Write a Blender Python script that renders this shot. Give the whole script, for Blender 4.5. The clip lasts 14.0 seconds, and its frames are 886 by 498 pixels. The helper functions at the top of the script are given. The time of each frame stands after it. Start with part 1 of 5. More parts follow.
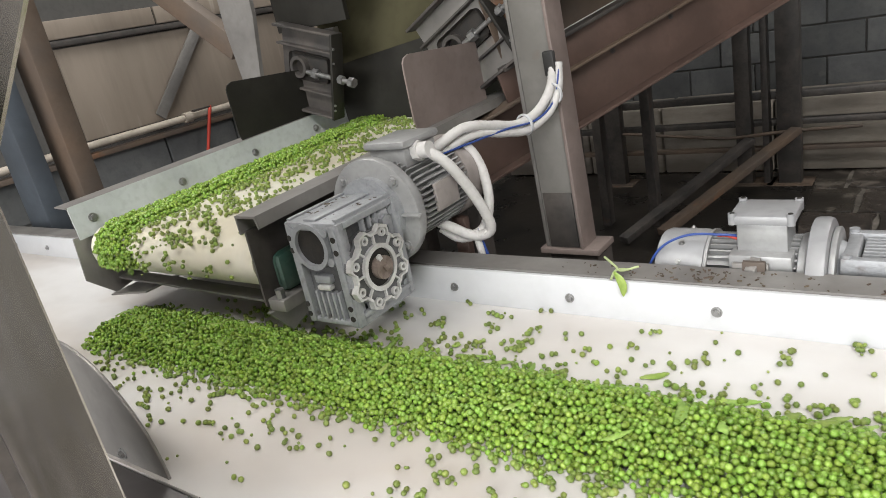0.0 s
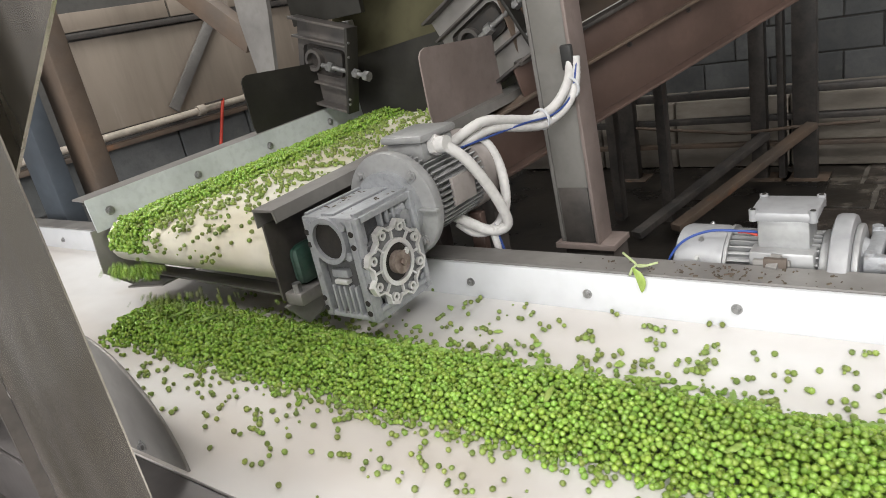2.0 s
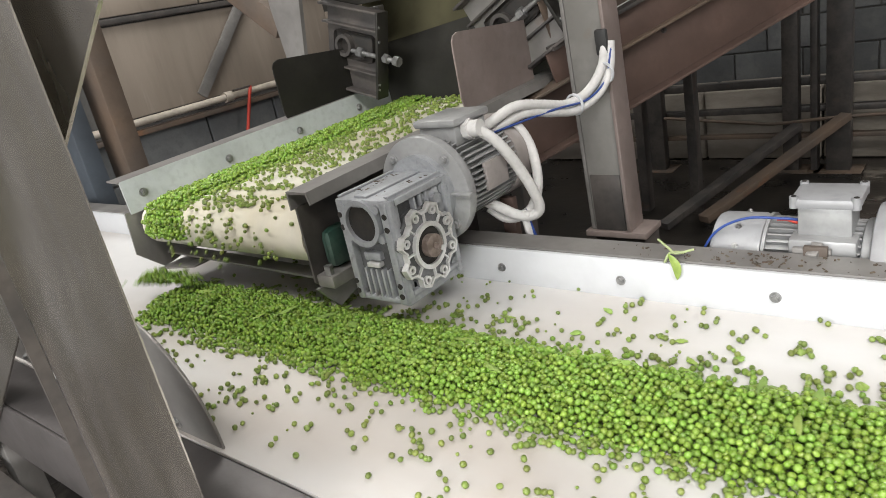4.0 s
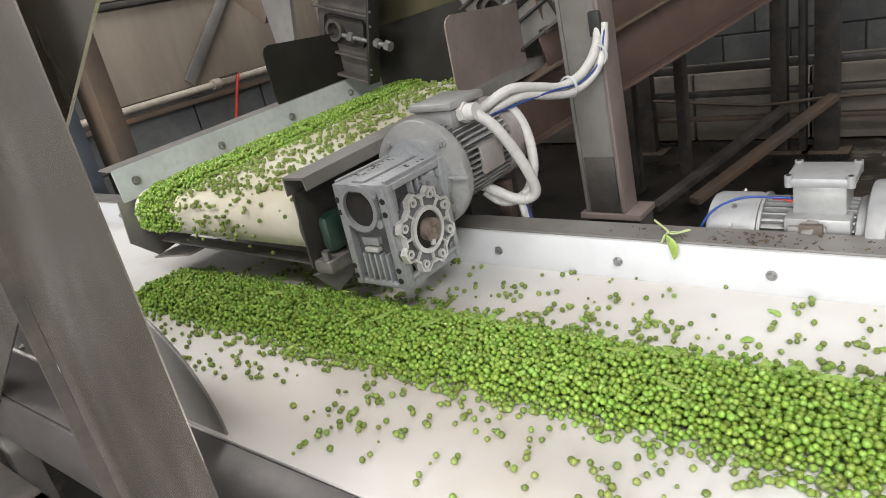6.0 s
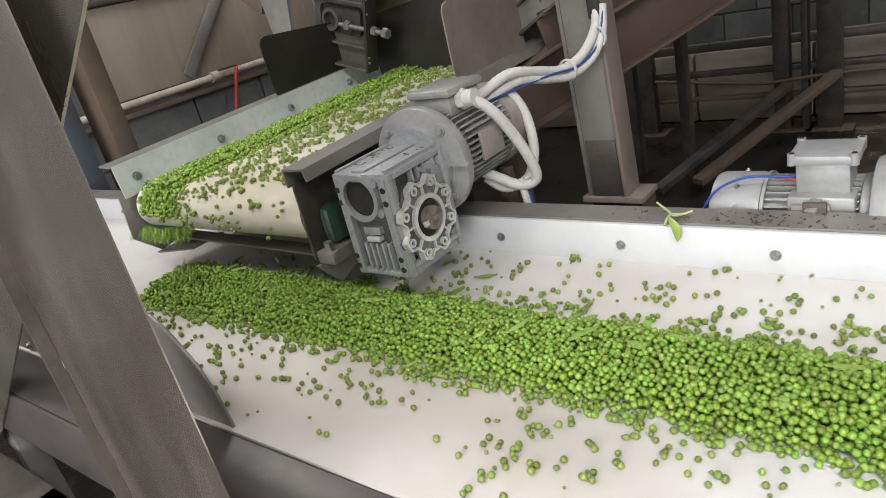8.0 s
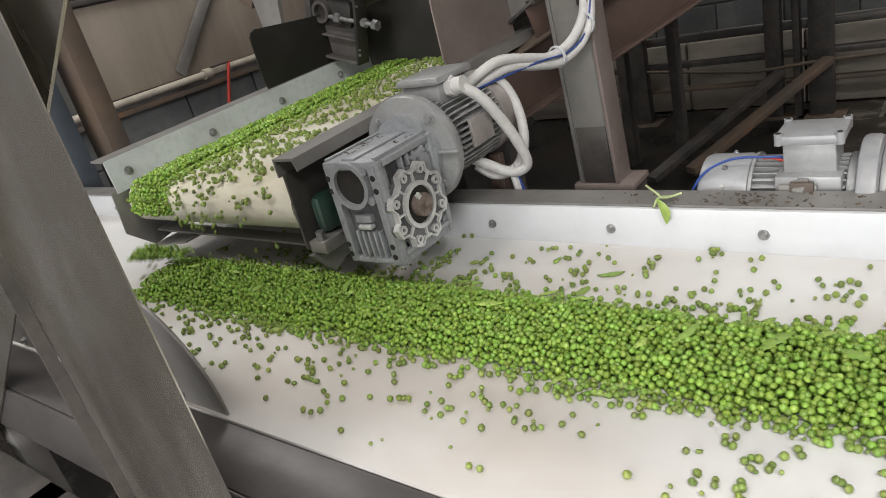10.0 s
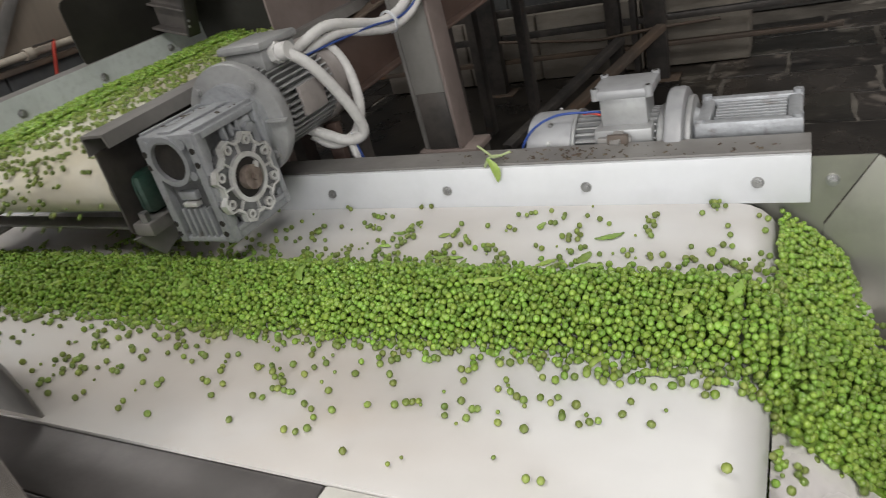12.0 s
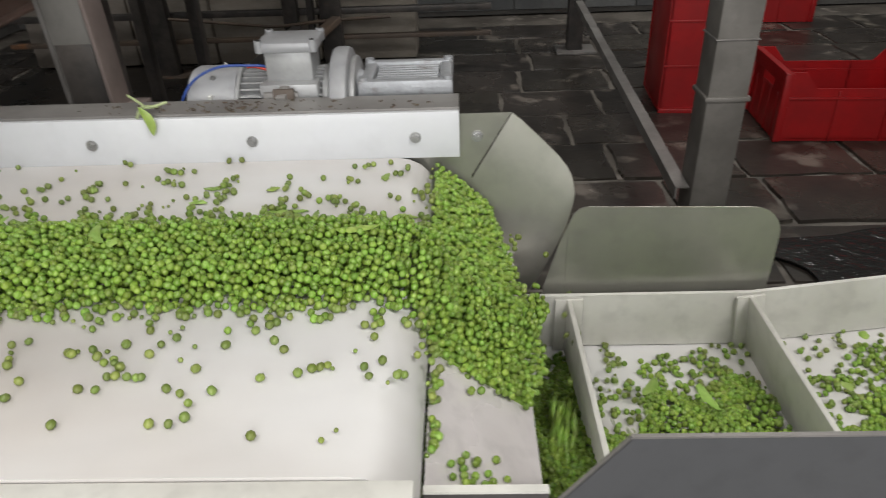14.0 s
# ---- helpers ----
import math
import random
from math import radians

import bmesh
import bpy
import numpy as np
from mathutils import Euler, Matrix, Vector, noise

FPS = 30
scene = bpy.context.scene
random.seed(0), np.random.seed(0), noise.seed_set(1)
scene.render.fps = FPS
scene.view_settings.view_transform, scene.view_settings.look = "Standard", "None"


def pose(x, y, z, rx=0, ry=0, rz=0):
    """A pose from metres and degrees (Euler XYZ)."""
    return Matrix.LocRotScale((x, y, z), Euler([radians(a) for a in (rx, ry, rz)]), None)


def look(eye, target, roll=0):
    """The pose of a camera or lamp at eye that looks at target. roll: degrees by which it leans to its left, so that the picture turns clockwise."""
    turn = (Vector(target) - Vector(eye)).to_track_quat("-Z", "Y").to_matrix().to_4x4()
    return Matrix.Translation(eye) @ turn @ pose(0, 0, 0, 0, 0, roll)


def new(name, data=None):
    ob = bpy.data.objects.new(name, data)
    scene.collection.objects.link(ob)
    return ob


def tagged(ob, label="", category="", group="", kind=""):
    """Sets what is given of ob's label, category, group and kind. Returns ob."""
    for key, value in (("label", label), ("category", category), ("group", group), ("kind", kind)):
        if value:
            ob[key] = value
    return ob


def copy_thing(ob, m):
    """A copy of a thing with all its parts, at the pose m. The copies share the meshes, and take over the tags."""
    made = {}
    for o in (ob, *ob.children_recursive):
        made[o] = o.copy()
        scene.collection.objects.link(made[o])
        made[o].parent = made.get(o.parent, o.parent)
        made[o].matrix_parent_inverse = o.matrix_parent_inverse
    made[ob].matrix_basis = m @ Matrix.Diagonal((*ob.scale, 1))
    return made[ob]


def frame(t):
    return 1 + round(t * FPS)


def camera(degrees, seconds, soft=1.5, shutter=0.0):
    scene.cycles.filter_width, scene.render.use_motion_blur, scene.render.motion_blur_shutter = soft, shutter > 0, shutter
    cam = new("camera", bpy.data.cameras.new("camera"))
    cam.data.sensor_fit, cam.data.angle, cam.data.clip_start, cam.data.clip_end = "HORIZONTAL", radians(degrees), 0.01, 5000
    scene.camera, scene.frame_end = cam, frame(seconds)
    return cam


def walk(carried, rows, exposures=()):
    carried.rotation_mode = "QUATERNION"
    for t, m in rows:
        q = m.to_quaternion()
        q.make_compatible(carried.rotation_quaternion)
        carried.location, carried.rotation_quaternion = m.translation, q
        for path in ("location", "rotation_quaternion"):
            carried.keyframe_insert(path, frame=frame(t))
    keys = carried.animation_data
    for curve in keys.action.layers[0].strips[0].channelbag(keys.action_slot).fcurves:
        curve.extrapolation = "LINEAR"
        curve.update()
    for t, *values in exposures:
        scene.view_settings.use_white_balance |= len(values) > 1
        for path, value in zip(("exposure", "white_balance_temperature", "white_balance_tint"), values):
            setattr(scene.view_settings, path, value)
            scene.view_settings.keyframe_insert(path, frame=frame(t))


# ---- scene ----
cam = camera(66.0, 14.0, soft=0.9, shutter=0.4)
PATH = [
    (0, (0.012, -0.263, 0.432), (-1.17, 1.207, -0.233), -11.7),
    (0.5, (0.011, -0.26, 0.43), (-1.177, 1.2, -0.245), -11.7),
    (1, (0.006, -0.26, 0.431), (-1.183, 1.19, -0.265), -11.8),
    (1.5, (0.003, -0.263, 0.434), (-1.195, 1.183, -0.253), -11.9),
    (2, (0.002, -0.267, 0.435), (-1.201, 1.18, -0.242), -11.7),
    (2.5, (0.0, -0.272, 0.432), (-1.234, 1.153, -0.235), -11.5),
    (3, (-0.006, -0.272, 0.431), (-1.257, 1.136, -0.243), -11.4),
    (5.5, (-0.015, -0.288, 0.426), (-1.248, 1.113, -0.294), -11.9),
    (6, (-0.019, -0.287, 0.429), (-1.241, 1.115, -0.305), -12.2),
    (6.5, (-0.021, -0.285, 0.431), (-1.236, 1.115, -0.32), -12.6),
    (7, (-0.021, -0.283, 0.428), (-1.246, 1.109, -0.322), -13.0),
    (7.5, (-0.019, -0.282, 0.425), (-1.247, 1.102, -0.336), -13.3),
    (8, (-0.018, -0.283, 0.428), (-1.248, 1.096, -0.337), -13.9),
    (10.3, (-0.007, -0.287, 0.416), (-1.224, 1.092, -0.369), -15.2),
    (10.5, (-0.006, -0.285, 0.418), (-1.208, 1.097, -0.385), -15.6),
    (11, (0.004, -0.281, 0.412), (-1.149, 1.123, -0.425), -16.0),
    (11.5, (0.018, -0.273, 0.4), (-1.024, 1.19, -0.479), -15.2),
    (12, (0.029, -0.258, 0.386), (-0.892, 1.263, -0.528), -14.5),
    (12.5, (0.029, -0.253, 0.358), (-0.711, 1.366, -0.553), -13.1),
    (13, (0.032, -0.251, 0.35), (-0.504, 1.421, -0.606), -11.2),
    (13.5, (0.029, -0.256, 0.335), (-0.255, 1.456, -0.659), -6.7),
    (14, (0.045, -0.257, 0.327), (-0.02, 1.454, -0.707), -2.3),
]
walk(cam, [(t, look(eye, target, roll)) for t, eye, target, roll in PATH],
     exposures=((0.0, 0.46), (3.0, 0.53), (5.5, 0.47), (8.0, 0.32), (10.5, 0.13), (11.5, 0.02), (12.5, -0.16), (14.0, -0.14)))

# ---------------------------------------------------------------- light
world = bpy.data.worlds.new("world")
scene.world = world
world.use_nodes = True
world.node_tree.nodes["Background"].inputs[0].default_value = (0.75, 0.85, 1.0, 1)
world.node_tree.nodes["Background"].inputs[1].default_value = 0.8


def tube_lamp(x, y, z, sx, sy, watts, colour=(1.0, 0.975, 0.93)):
    data = bpy.data.lights.new("ceiling_lamp_light", "AREA")
    data.shape, data.size, data.size_y, data.energy, data.color = "RECTANGLE", sx, sy, watts, colour
    ob = new("ceiling_lamp_light", data)
    ob.location = (x, y, z)
    return ob


tube_lamp(1.3, -1.2, 2.25, 1.6, 0.5, 69)
tube_lamp(-2.2, 1.75, 2.25, 1.0, 0.5, 21)
tube_lamp(1.5, 3.3, 2.25, 1.4, 0.4, 40)
tube_lamp(-1.0, -0.7, 2.25, 1.4, 0.4, 33)
# fill light in an added, unseen window behind the camera
WX0, WX1, WZ0, WZ1 = -1.6, 1.6, 0.05, 1.75
window_fill = tube_lamp((WX0 + WX1) / 2, -3.18, (WZ0 + WZ1) / 2, WX1 - WX0 - 0.1, WZ1 - WZ0 - 0.1, 104, (1.0, 0.98, 0.95))
window_fill.rotation_euler = (radians(90), 0, 0)

# ---------------------------------------------------------------- materials


def material(name, base, rough=0.5, metal=0.0, second=None, scale=8.0, amount=0.5, grain=0.0, grain_scale=120.0,
             bump=0.0, bump_scale=60.0, stretch=(1, 1, 1), spots=None, spot_scale=6.0, spot_at=0.6, vary=0.0, island=False,
             spec=0.5, rough_vary=0.12, coat=0.0, mottle=0.35, in_world=False, relief=0.002):
    """A surface with broad stains, fine grain, wear spots and fine relief in object space."""
    m = bpy.data.materials.new(name)
    m.use_nodes = True
    nt = m.node_tree
    n, l = nt.nodes, nt.links
    bsdf = n["Principled BSDF"]
    bsdf.inputs["Metallic"].default_value = metal
    bsdf.inputs["Specular IOR Level"].default_value = spec
    bsdf.inputs["Coat Weight"].default_value = coat
    co = n.new("ShaderNodeTexCoord")
    mp = n.new("ShaderNodeMapping")
    mp.inputs["Scale"].default_value = stretch
    l.new(n.new("ShaderNodeNewGeometry").outputs["Position"] if in_world else co.outputs["Object"], mp.inputs[0])

    def noise_node(s, detail=4.0):
        t = n.new("ShaderNodeTexNoise")
        t.inputs["Scale"].default_value, t.inputs["Detail"].default_value = s, detail
        l.new(mp.outputs[0], t.inputs["Vector"])
        return t.outputs["Fac"]

    def ramp(fac, lo, hi):
        r = n.new("ShaderNodeMapRange")
        r.inputs["From Min"].default_value, r.inputs["From Max"].default_value = lo, hi
        l.new(fac, r.inputs["Value"])
        return r.outputs[0]

    def mix(fac, a, b, k=1.0):
        x = n.new("ShaderNodeMix")
        x.data_type = "RGBA"
        if k != 1.0:
            mul = n.new("ShaderNodeMath")
            mul.operation = "MULTIPLY"
            mul.inputs[1].default_value = k
            l.new(fac, mul.inputs[0])
            fac = mul.outputs[0]
        l.new(fac, x.inputs[0])
        for i, c in ((6, a), (7, b)):
            if isinstance(c, tuple):
                x.inputs[i].default_value = (*c, 1)
            else:
                l.new(c, x.inputs[i])
        return x.outputs[2]

    dark = tuple(c * 0.72 for c in base)
    broad = noise_node(scale)
    col = mix(ramp(broad, 0.4, 0.62), base, second or dark, amount)
    if mottle:
        col = mix(ramp(noise_node(scale * 5.3, 6.0), 0.48, 0.7), col, tuple(c * 0.62 for c in base), mottle)
    if spots:
        col = mix(ramp(noise_node(spot_scale, 8.0), spot_at, spot_at + 0.12), col, spots)
    if grain:
        col = mix(noise_node(grain_scale, 2.0), col, tuple(c * 0.5 for c in base), grain)
    if vary:
        if island:
            src = n.new("ShaderNodeNewGeometry").outputs["Random Per Island"]
        else:
            src = n.new("ShaderNodeObjectInfo").outputs["Random"]
        hs = n.new("ShaderNodeHueSaturation")
        val = n.new("ShaderNodeMapRange")
        val.inputs["To Min"].default_value, val.inputs["To Max"].default_value = 1 - vary, 1 + vary
        hue = n.new("ShaderNodeMapRange")
        hue.inputs["To Min"].default_value, hue.inputs["To Max"].default_value = 0.5 - 0.05 * vary, 0.5 + 0.05 * vary
        wn = n.new("ShaderNodeTexWhiteNoise")
        wn.noise_dimensions = "1D"
        l.new(src, wn.inputs["W"])
        l.new(src, val.inputs["Value"])
        l.new(wn.outputs["Value"], hue.inputs["Value"])
        l.new(val.outputs[0], hs.inputs["Value"])
        l.new(hue.outputs[0], hs.inputs["Hue"])
        l.new(col, hs.inputs["Color"])
        col = hs.outputs["Color"]
    l.new(col, bsdf.inputs["Base Color"])
    rr = n.new("ShaderNodeMapRange")
    rr.inputs["To Min"].default_value, rr.inputs["To Max"].default_value = max(0.03, rough - rough_vary), min(1, rough + rough_vary)
    l.new(broad, rr.inputs["Value"])
    l.new(rr.outputs[0], bsdf.inputs["Roughness"])
    if bump:
        b = n.new("ShaderNodeBump")
        b.inputs["Strength"].default_value, b.inputs["Distance"].default_value = bump, relief
        l.new(noise_node(bump_scale, 5.0), b.inputs["Height"])
        l.new(b.outputs[0], bsdf.inputs["Normal"])
    return m


M_BELT = material("white_belt", (0.70, 0.695, 0.695), 0.42, second=(0.50, 0.455, 0.42), scale=2.6, amount=0.9, grain=0.1, grain_scale=40, spots=(0.53, 0.47, 0.42), spot_scale=4, spot_at=0.6, stretch=(0.6, 1, 1), mottle=0.16)
M_SKIRT = material("white_plastic_strip", (0.60, 0.615, 0.645), 0.35, second=(0.58, 0.59, 0.605), scale=5, amount=0.5, grain=0.08, mottle=0.12)
M_GALV = material("galvanised_steel", (0.58, 0.615, 0.625), 0.4, 0.1, second=(0.45, 0.48, 0.48), scale=14, amount=0.7, grain=0.15, bump=0.08)
M_STEEL = material("dull_steel", (0.33, 0.315, 0.305), 0.42, 0.45, second=(0.21, 0.198, 0.19), scale=9, amount=0.8, grain=0.25, bump=0.15, stretch=(1, 1, 0.5))
# Brushed stainless; the olive and brown patches paint in blurred reflections.
M_STAIN = material("stainless_reflection_patches", (0.82, 0.775, 0.74), 0.2, 0.92, second=(0.46, 0.43, 0.375), scale=6, amount=1.0, grain=0.15, grain_scale=160, bump=0.45, bump_scale=15, stretch=(1.8, 1, 0.6), rough_vary=0.16, mottle=0.8, spots=(0.36, 0.34, 0.27), spot_scale=4.5, spot_at=0.53)
M_OLIVE = material("stainless_guard", (0.44, 0.435, 0.39), 0.32, 0.72, second=(0.32, 0.315, 0.285), scale=6, amount=0.7, grain=0.12, spots=(0.2, 0.19, 0.17), spot_scale=14, spot_at=0.69)
M_DARK = material("dark_painted_steel", (0.075, 0.07, 0.068), 0.5, 0.3, second=(0.13, 0.115, 0.105), scale=12, amount=0.8, grain=0.3, bump=0.2, spots=(0.15, 0.09, 0.06), spot_scale=9, spot_at=0.66)
M_WEB = material("grey_green_paint", (0.26, 0.252, 0.237), 0.5, 0.1, second=(0.185, 0.178, 0.166), scale=7, amount=0.7, grain=0.2, bump=0.15, spots=(0.2, 0.15, 0.12), spot_scale=14, spot_at=0.68)
M_GREYP = material("grey_painted_steel", (0.27, 0.26, 0.25), 0.45, 0.25, second=(0.17, 0.16, 0.155), scale=8, amount=0.7, grain=0.2, bump=0.1, spots=(0.2, 0.13, 0.09), spot_scale=11, spot_at=0.7)
M_OXIDE = material("red_oxide_steel", (0.145, 0.094, 0.078), 0.5, 0.1, second=(0.09, 0.06, 0.05), scale=7, amount=0.8, grain=0.3, bump=0.2, spots=(0.2, 0.15, 0.125), spot_scale=8, spot_at=0.68)
M_PINK = material("primer_flange", (0.30, 0.245, 0.228), 0.5, 0.1, second=(0.205, 0.168, 0.155), scale=9, amount=0.6, grain=0.2, spots=(0.45, 0.38, 0.35), spot_scale=16, spot_at=0.7)
M_BLUE = material("blue_grey_steel", (0.10, 0.12, 0.145), 0.5, 0.2, second=(0.07, 0.08, 0.095), scale=6, amount=0.7, grain=0.2)
M_CAST = material("cast_aluminium", (0.41, 0.425, 0.45), 0.5, 0.35, second=(0.36, 0.37, 0.39), scale=26, amount=0.85, grain=0.35, grain_scale=260, bump=0.45, bump_scale=180, spots=(0.17, 0.15, 0.135), spot_scale=34, spot_at=0.62)
M_MACH = material("machined_rim", (0.74, 0.74, 0.73), 0.35, 0.4, second=(0.55, 0.53, 0.51), scale=40, amount=0.6, grain=0.2)
M_LEDGE = material("grimy_steel_ledge", (0.135, 0.125, 0.125), 0.4, 0.4, second=(0.08, 0.074, 0.073), scale=6, amount=0.8, grain=0.25, bump=0.2, spots=(0.2, 0.19, 0.185), spot_scale=7, spot_at=0.64)
# Dark steel, made blacker in colour for the shade round the feed conveyor.
M_BLACKP = material("dark_shaded_steel", (0.022, 0.021, 0.018), 0.5, 0.2, second=(0.038, 0.036, 0.031), scale=9, amount=0.8, grain=0.3, bump=0.2, spots=(0.12, 0.11, 0.095), spot_scale=16, spot_at=0.7)
# Cast metal toned down for grime and for the shade inside its hollows.
M_CASTD = material("grimy_shaded_cast_hollow", (0.22, 0.225, 0.235), 0.5, 0.4, second=(0.09, 0.09, 0.092), scale=30, amount=0.9, grain=0.4, grain_scale=240, bump=0.5, bump_scale=160)
# Black oil seal tone, also the shade of holes drawn as solids.
M_BORE = material("black_seal_hole_shade", (0.014, 0.013, 0.012), 0.7, 0.0, second=(0.03, 0.024, 0.02), scale=60, amount=0.7, bump=0.3, bump_scale=200)
M_SHAFT = material("rusty_shaft", (0.30, 0.245, 0.215), 0.6, 0.4, second=(0.16, 0.12, 0.10), scale=70, amount=0.8, bump=0.4, bump_scale=240)
M_MOTOR = material("grey_motor_paint", (0.36, 0.365, 0.37), 0.42, 0.2, second=(0.25, 0.25, 0.255), scale=18, amount=0.6, grain=0.15, bump=0.12, spots=(0.28, 0.24, 0.2), spot_scale=24, spot_at=0.7)
M_MOTORL = material("light_motor_paint", (0.31, 0.315, 0.33), 0.38, 0.05, second=(0.28, 0.28, 0.29), scale=12, amount=0.5, grain=0.08, spots=(0.4, 0.36, 0.32), spot_scale=22, spot_at=0.72)
M_COVER = material("brown_grey_cowl", (0.33, 0.30, 0.29), 0.45, 0.1, second=(0.25, 0.22, 0.21), scale=14, amount=0.6, grain=0.1)
M_CABLE = material("white_conduit", (0.62, 0.61, 0.605), 0.5, second=(0.55, 0.54, 0.53), scale=20, amount=0.5, grain=0.1)
M_CBLUE = material("blue_wire", (0.03, 0.07, 0.28), 0.45)
M_RED = material("red_cord", (0.5, 0.05, 0.03), 0.5)
M_TEAL = material("green_bearing", (0.035, 0.09, 0.07), 0.5, 0.2, second=(0.09, 0.12, 0.1), scale=30, amount=0.6)
M_RUBBER = material("black_rubber", (0.03, 0.03, 0.03), 0.6)
M_BOLT = material("zinc_bolt", (0.42, 0.42, 0.42), 0.4, 0.8, second=(0.2, 0.2, 0.2), scale=90, amount=0.6)
M_PEA = material("green_pea", (0.172, 0.285, 0.037), 0.27, second=(0.252, 0.372, 0.076), scale=160, amount=0.7, vary=0.3, island=True, spec=0.5, rough_vary=0.06, mottle=0.0)
# Duller, browner copy of the pea colour for the loose peas.
M_PEADULL = material("dull_green_pea", (0.165, 0.235, 0.043), 0.34, second=(0.235, 0.29, 0.08), scale=160, amount=0.7, vary=0.32, island=True, spec=0.5, rough_vary=0.06, mottle=0.0)
M_POD = material("pea_pod_skin", (0.30, 0.43, 0.10), 0.45, second=(0.17, 0.31, 0.04), scale=60, amount=0.7, grain=0.2, vary=0.25)
M_STEM = material("pale_stem", (0.42, 0.5, 0.25), 0.5)
M_CRUMB = material("brown_crumb", (0.10, 0.075, 0.055), 0.8, vary=0.4, island=True)
M_WHITEP = material("white_cleat_rubber", (0.66, 0.655, 0.615), 0.45, second=(0.53, 0.515, 0.475), scale=9, amount=0.5, grain=0.12)
M_CHUTE = material("chute_sheet", (0.78, 0.74, 0.745), 0.3, 0.15, second=(0.64, 0.60, 0.60), scale=9, amount=0.6, grain=0.12)
M_PANEL = material("dark_grey_panel", (0.088, 0.09, 0.096), 0.5, 0.1, second=(0.075, 0.077, 0.083), scale=8, amount=0.5, grain=0.1)
M_CRATE = material("red_crate_plastic", (0.38, 0.010, 0.012), 0.38, second=(0.26, 0.008, 0.010), scale=7, amount=0.6, grain=0.1)
M_TILE = material("dark_stone_slab", (0.058, 0.050, 0.043), 0.3, second=(0.024, 0.021, 0.019), scale=5, amount=0.9, grain=0.3, grain_scale=60, bump=0.8, bump_scale=22, spots=(0.19, 0.168, 0.145), spot_scale=7.5, spot_at=0.565, vary=0.3, rough_vary=0.2, mottle=0.6, in_world=True)
M_GROUT = material("pale_grout", (0.19, 0.172, 0.15), 0.65, second=(0.08, 0.07, 0.06), scale=4.5, amount=1.0, mottle=0.6, spots=(0.34, 0.31, 0.275), spot_scale=9, spot_at=0.6, grain=0.3, bump=0.6, bump_scale=50)
M_BLOCK = material("dark_block", (0.105, 0.110, 0.115), 0.7, in_world=True, second=(0.155, 0.16, 0.16), scale=6, amount=0.8, grain=0.3, bump=0.5, bump_scale=60, vary=0.25, spots=(0.2, 0.2, 0.19), spot_scale=7, spot_at=0.68)
M_MORTAR = material("grey_mortar", (0.10, 0.097, 0.093), 0.9, second=(0.09, 0.088, 0.085), scale=9, amount=0.8, bump=0.5)
# Pale coat for the unseen walls and ceiling, chosen to bounce light.
M_WASH = material("pale_bounce_wash", (0.66, 0.65, 0.62), 0.8, second=(0.5, 0.48, 0.45), scale=2.0, amount=0.8, grain=0.1, bump=0.3)
M_SHEET = material("beige_cladding", (0.30, 0.252, 0.208), 0.6, second=(0.215, 0.18, 0.148), scale=4, amount=0.8, grain=0.15, stretch=(1, 1, 0.15), spots=(0.45, 0.41, 0.36), spot_scale=9, spot_at=0.68)
M_PIPE = material("off_white_pipe", (0.50, 0.445, 0.38), 0.5, second=(0.32, 0.28, 0.235), scale=20, amount=0.6)
M_TAN = material("rusty_brown_steel", (0.16, 0.115, 0.085), 0.6, 0.1, second=(0.10, 0.085, 0.075), scale=5, amount=0.8, grain=0.3, bump=0.3, spots=(0.28, 0.13, 0.06), spot_scale=6, spot_at=0.64)
M_BELT2 = material("cream_upper_belt", (0.72, 0.695, 0.61), 0.42, second=(0.55, 0.49, 0.36), scale=5, amount=0.7, grain=0.1, grain_scale=40, spots=(0.5, 0.42, 0.3), spot_scale=6, spot_at=0.66)
# Cream belt, its colour lowered to olive for the shade it hangs in.
M_CREAM = material("shaded_cream_belt", (0.075, 0.07, 0.042), 0.9, spec=0.05, second=(0.05, 0.047, 0.028), scale=7, amount=0.6, grain=0.1)
M_WATER = material("puddle_water", (0.02, 0.02, 0.02), 0.05, spec=0.8, bump=1.0, bump_scale=30, rough_vary=0.03, relief=0.007)
M_LAMP = bpy.data.materials.new("lamp_tube")
M_LAMP.use_nodes = True
M_LAMP.node_tree.nodes["Principled BSDF"].inputs["Emission Color"].default_value = (1, 0.96, 0.9, 1)
M_LAMP.node_tree.nodes["Principled BSDF"].inputs["Emission Strength"].default_value = 3.0

# ---------------------------------------------------------------- mesh helpers


def mesh_of(name, bm, mats, smooth=False):
    me = bpy.data.meshes.new(name)
    bm.normal_update()
    bm.to_mesh(me)
    bm.free()
    for m in (mats if isinstance(mats, (list, tuple)) else [mats]):
        me.materials.append(m)
    if smooth:
        me.shade_smooth()
        me.set_sharp_from_angle(angle=radians(38))
    return me


def thing(name, at, label, category, group="", kind=""):
    ob = new(name)
    ob.location = at
    ob.empty_display_size = 0.05
    return tagged(ob, label, category, group, kind)


def part(name, bm, mat, parent, label="", smooth=True):
    """Links a bmesh in world coordinates as one mesh object under a thing or a part."""
    ob = new(name, mesh_of(name, bm, mat, smooth))
    ob.parent = parent
    if parent.type == "EMPTY":
        ob.matrix_parent_inverse = Matrix.Translation(-parent.location)
    return tagged(ob, label)


def solo(name, bm, mat, label, category, group="", kind="", smooth=True):
    return tagged(new(name, mesh_of(name, bm, mat, smooth)), label, category, group, kind)


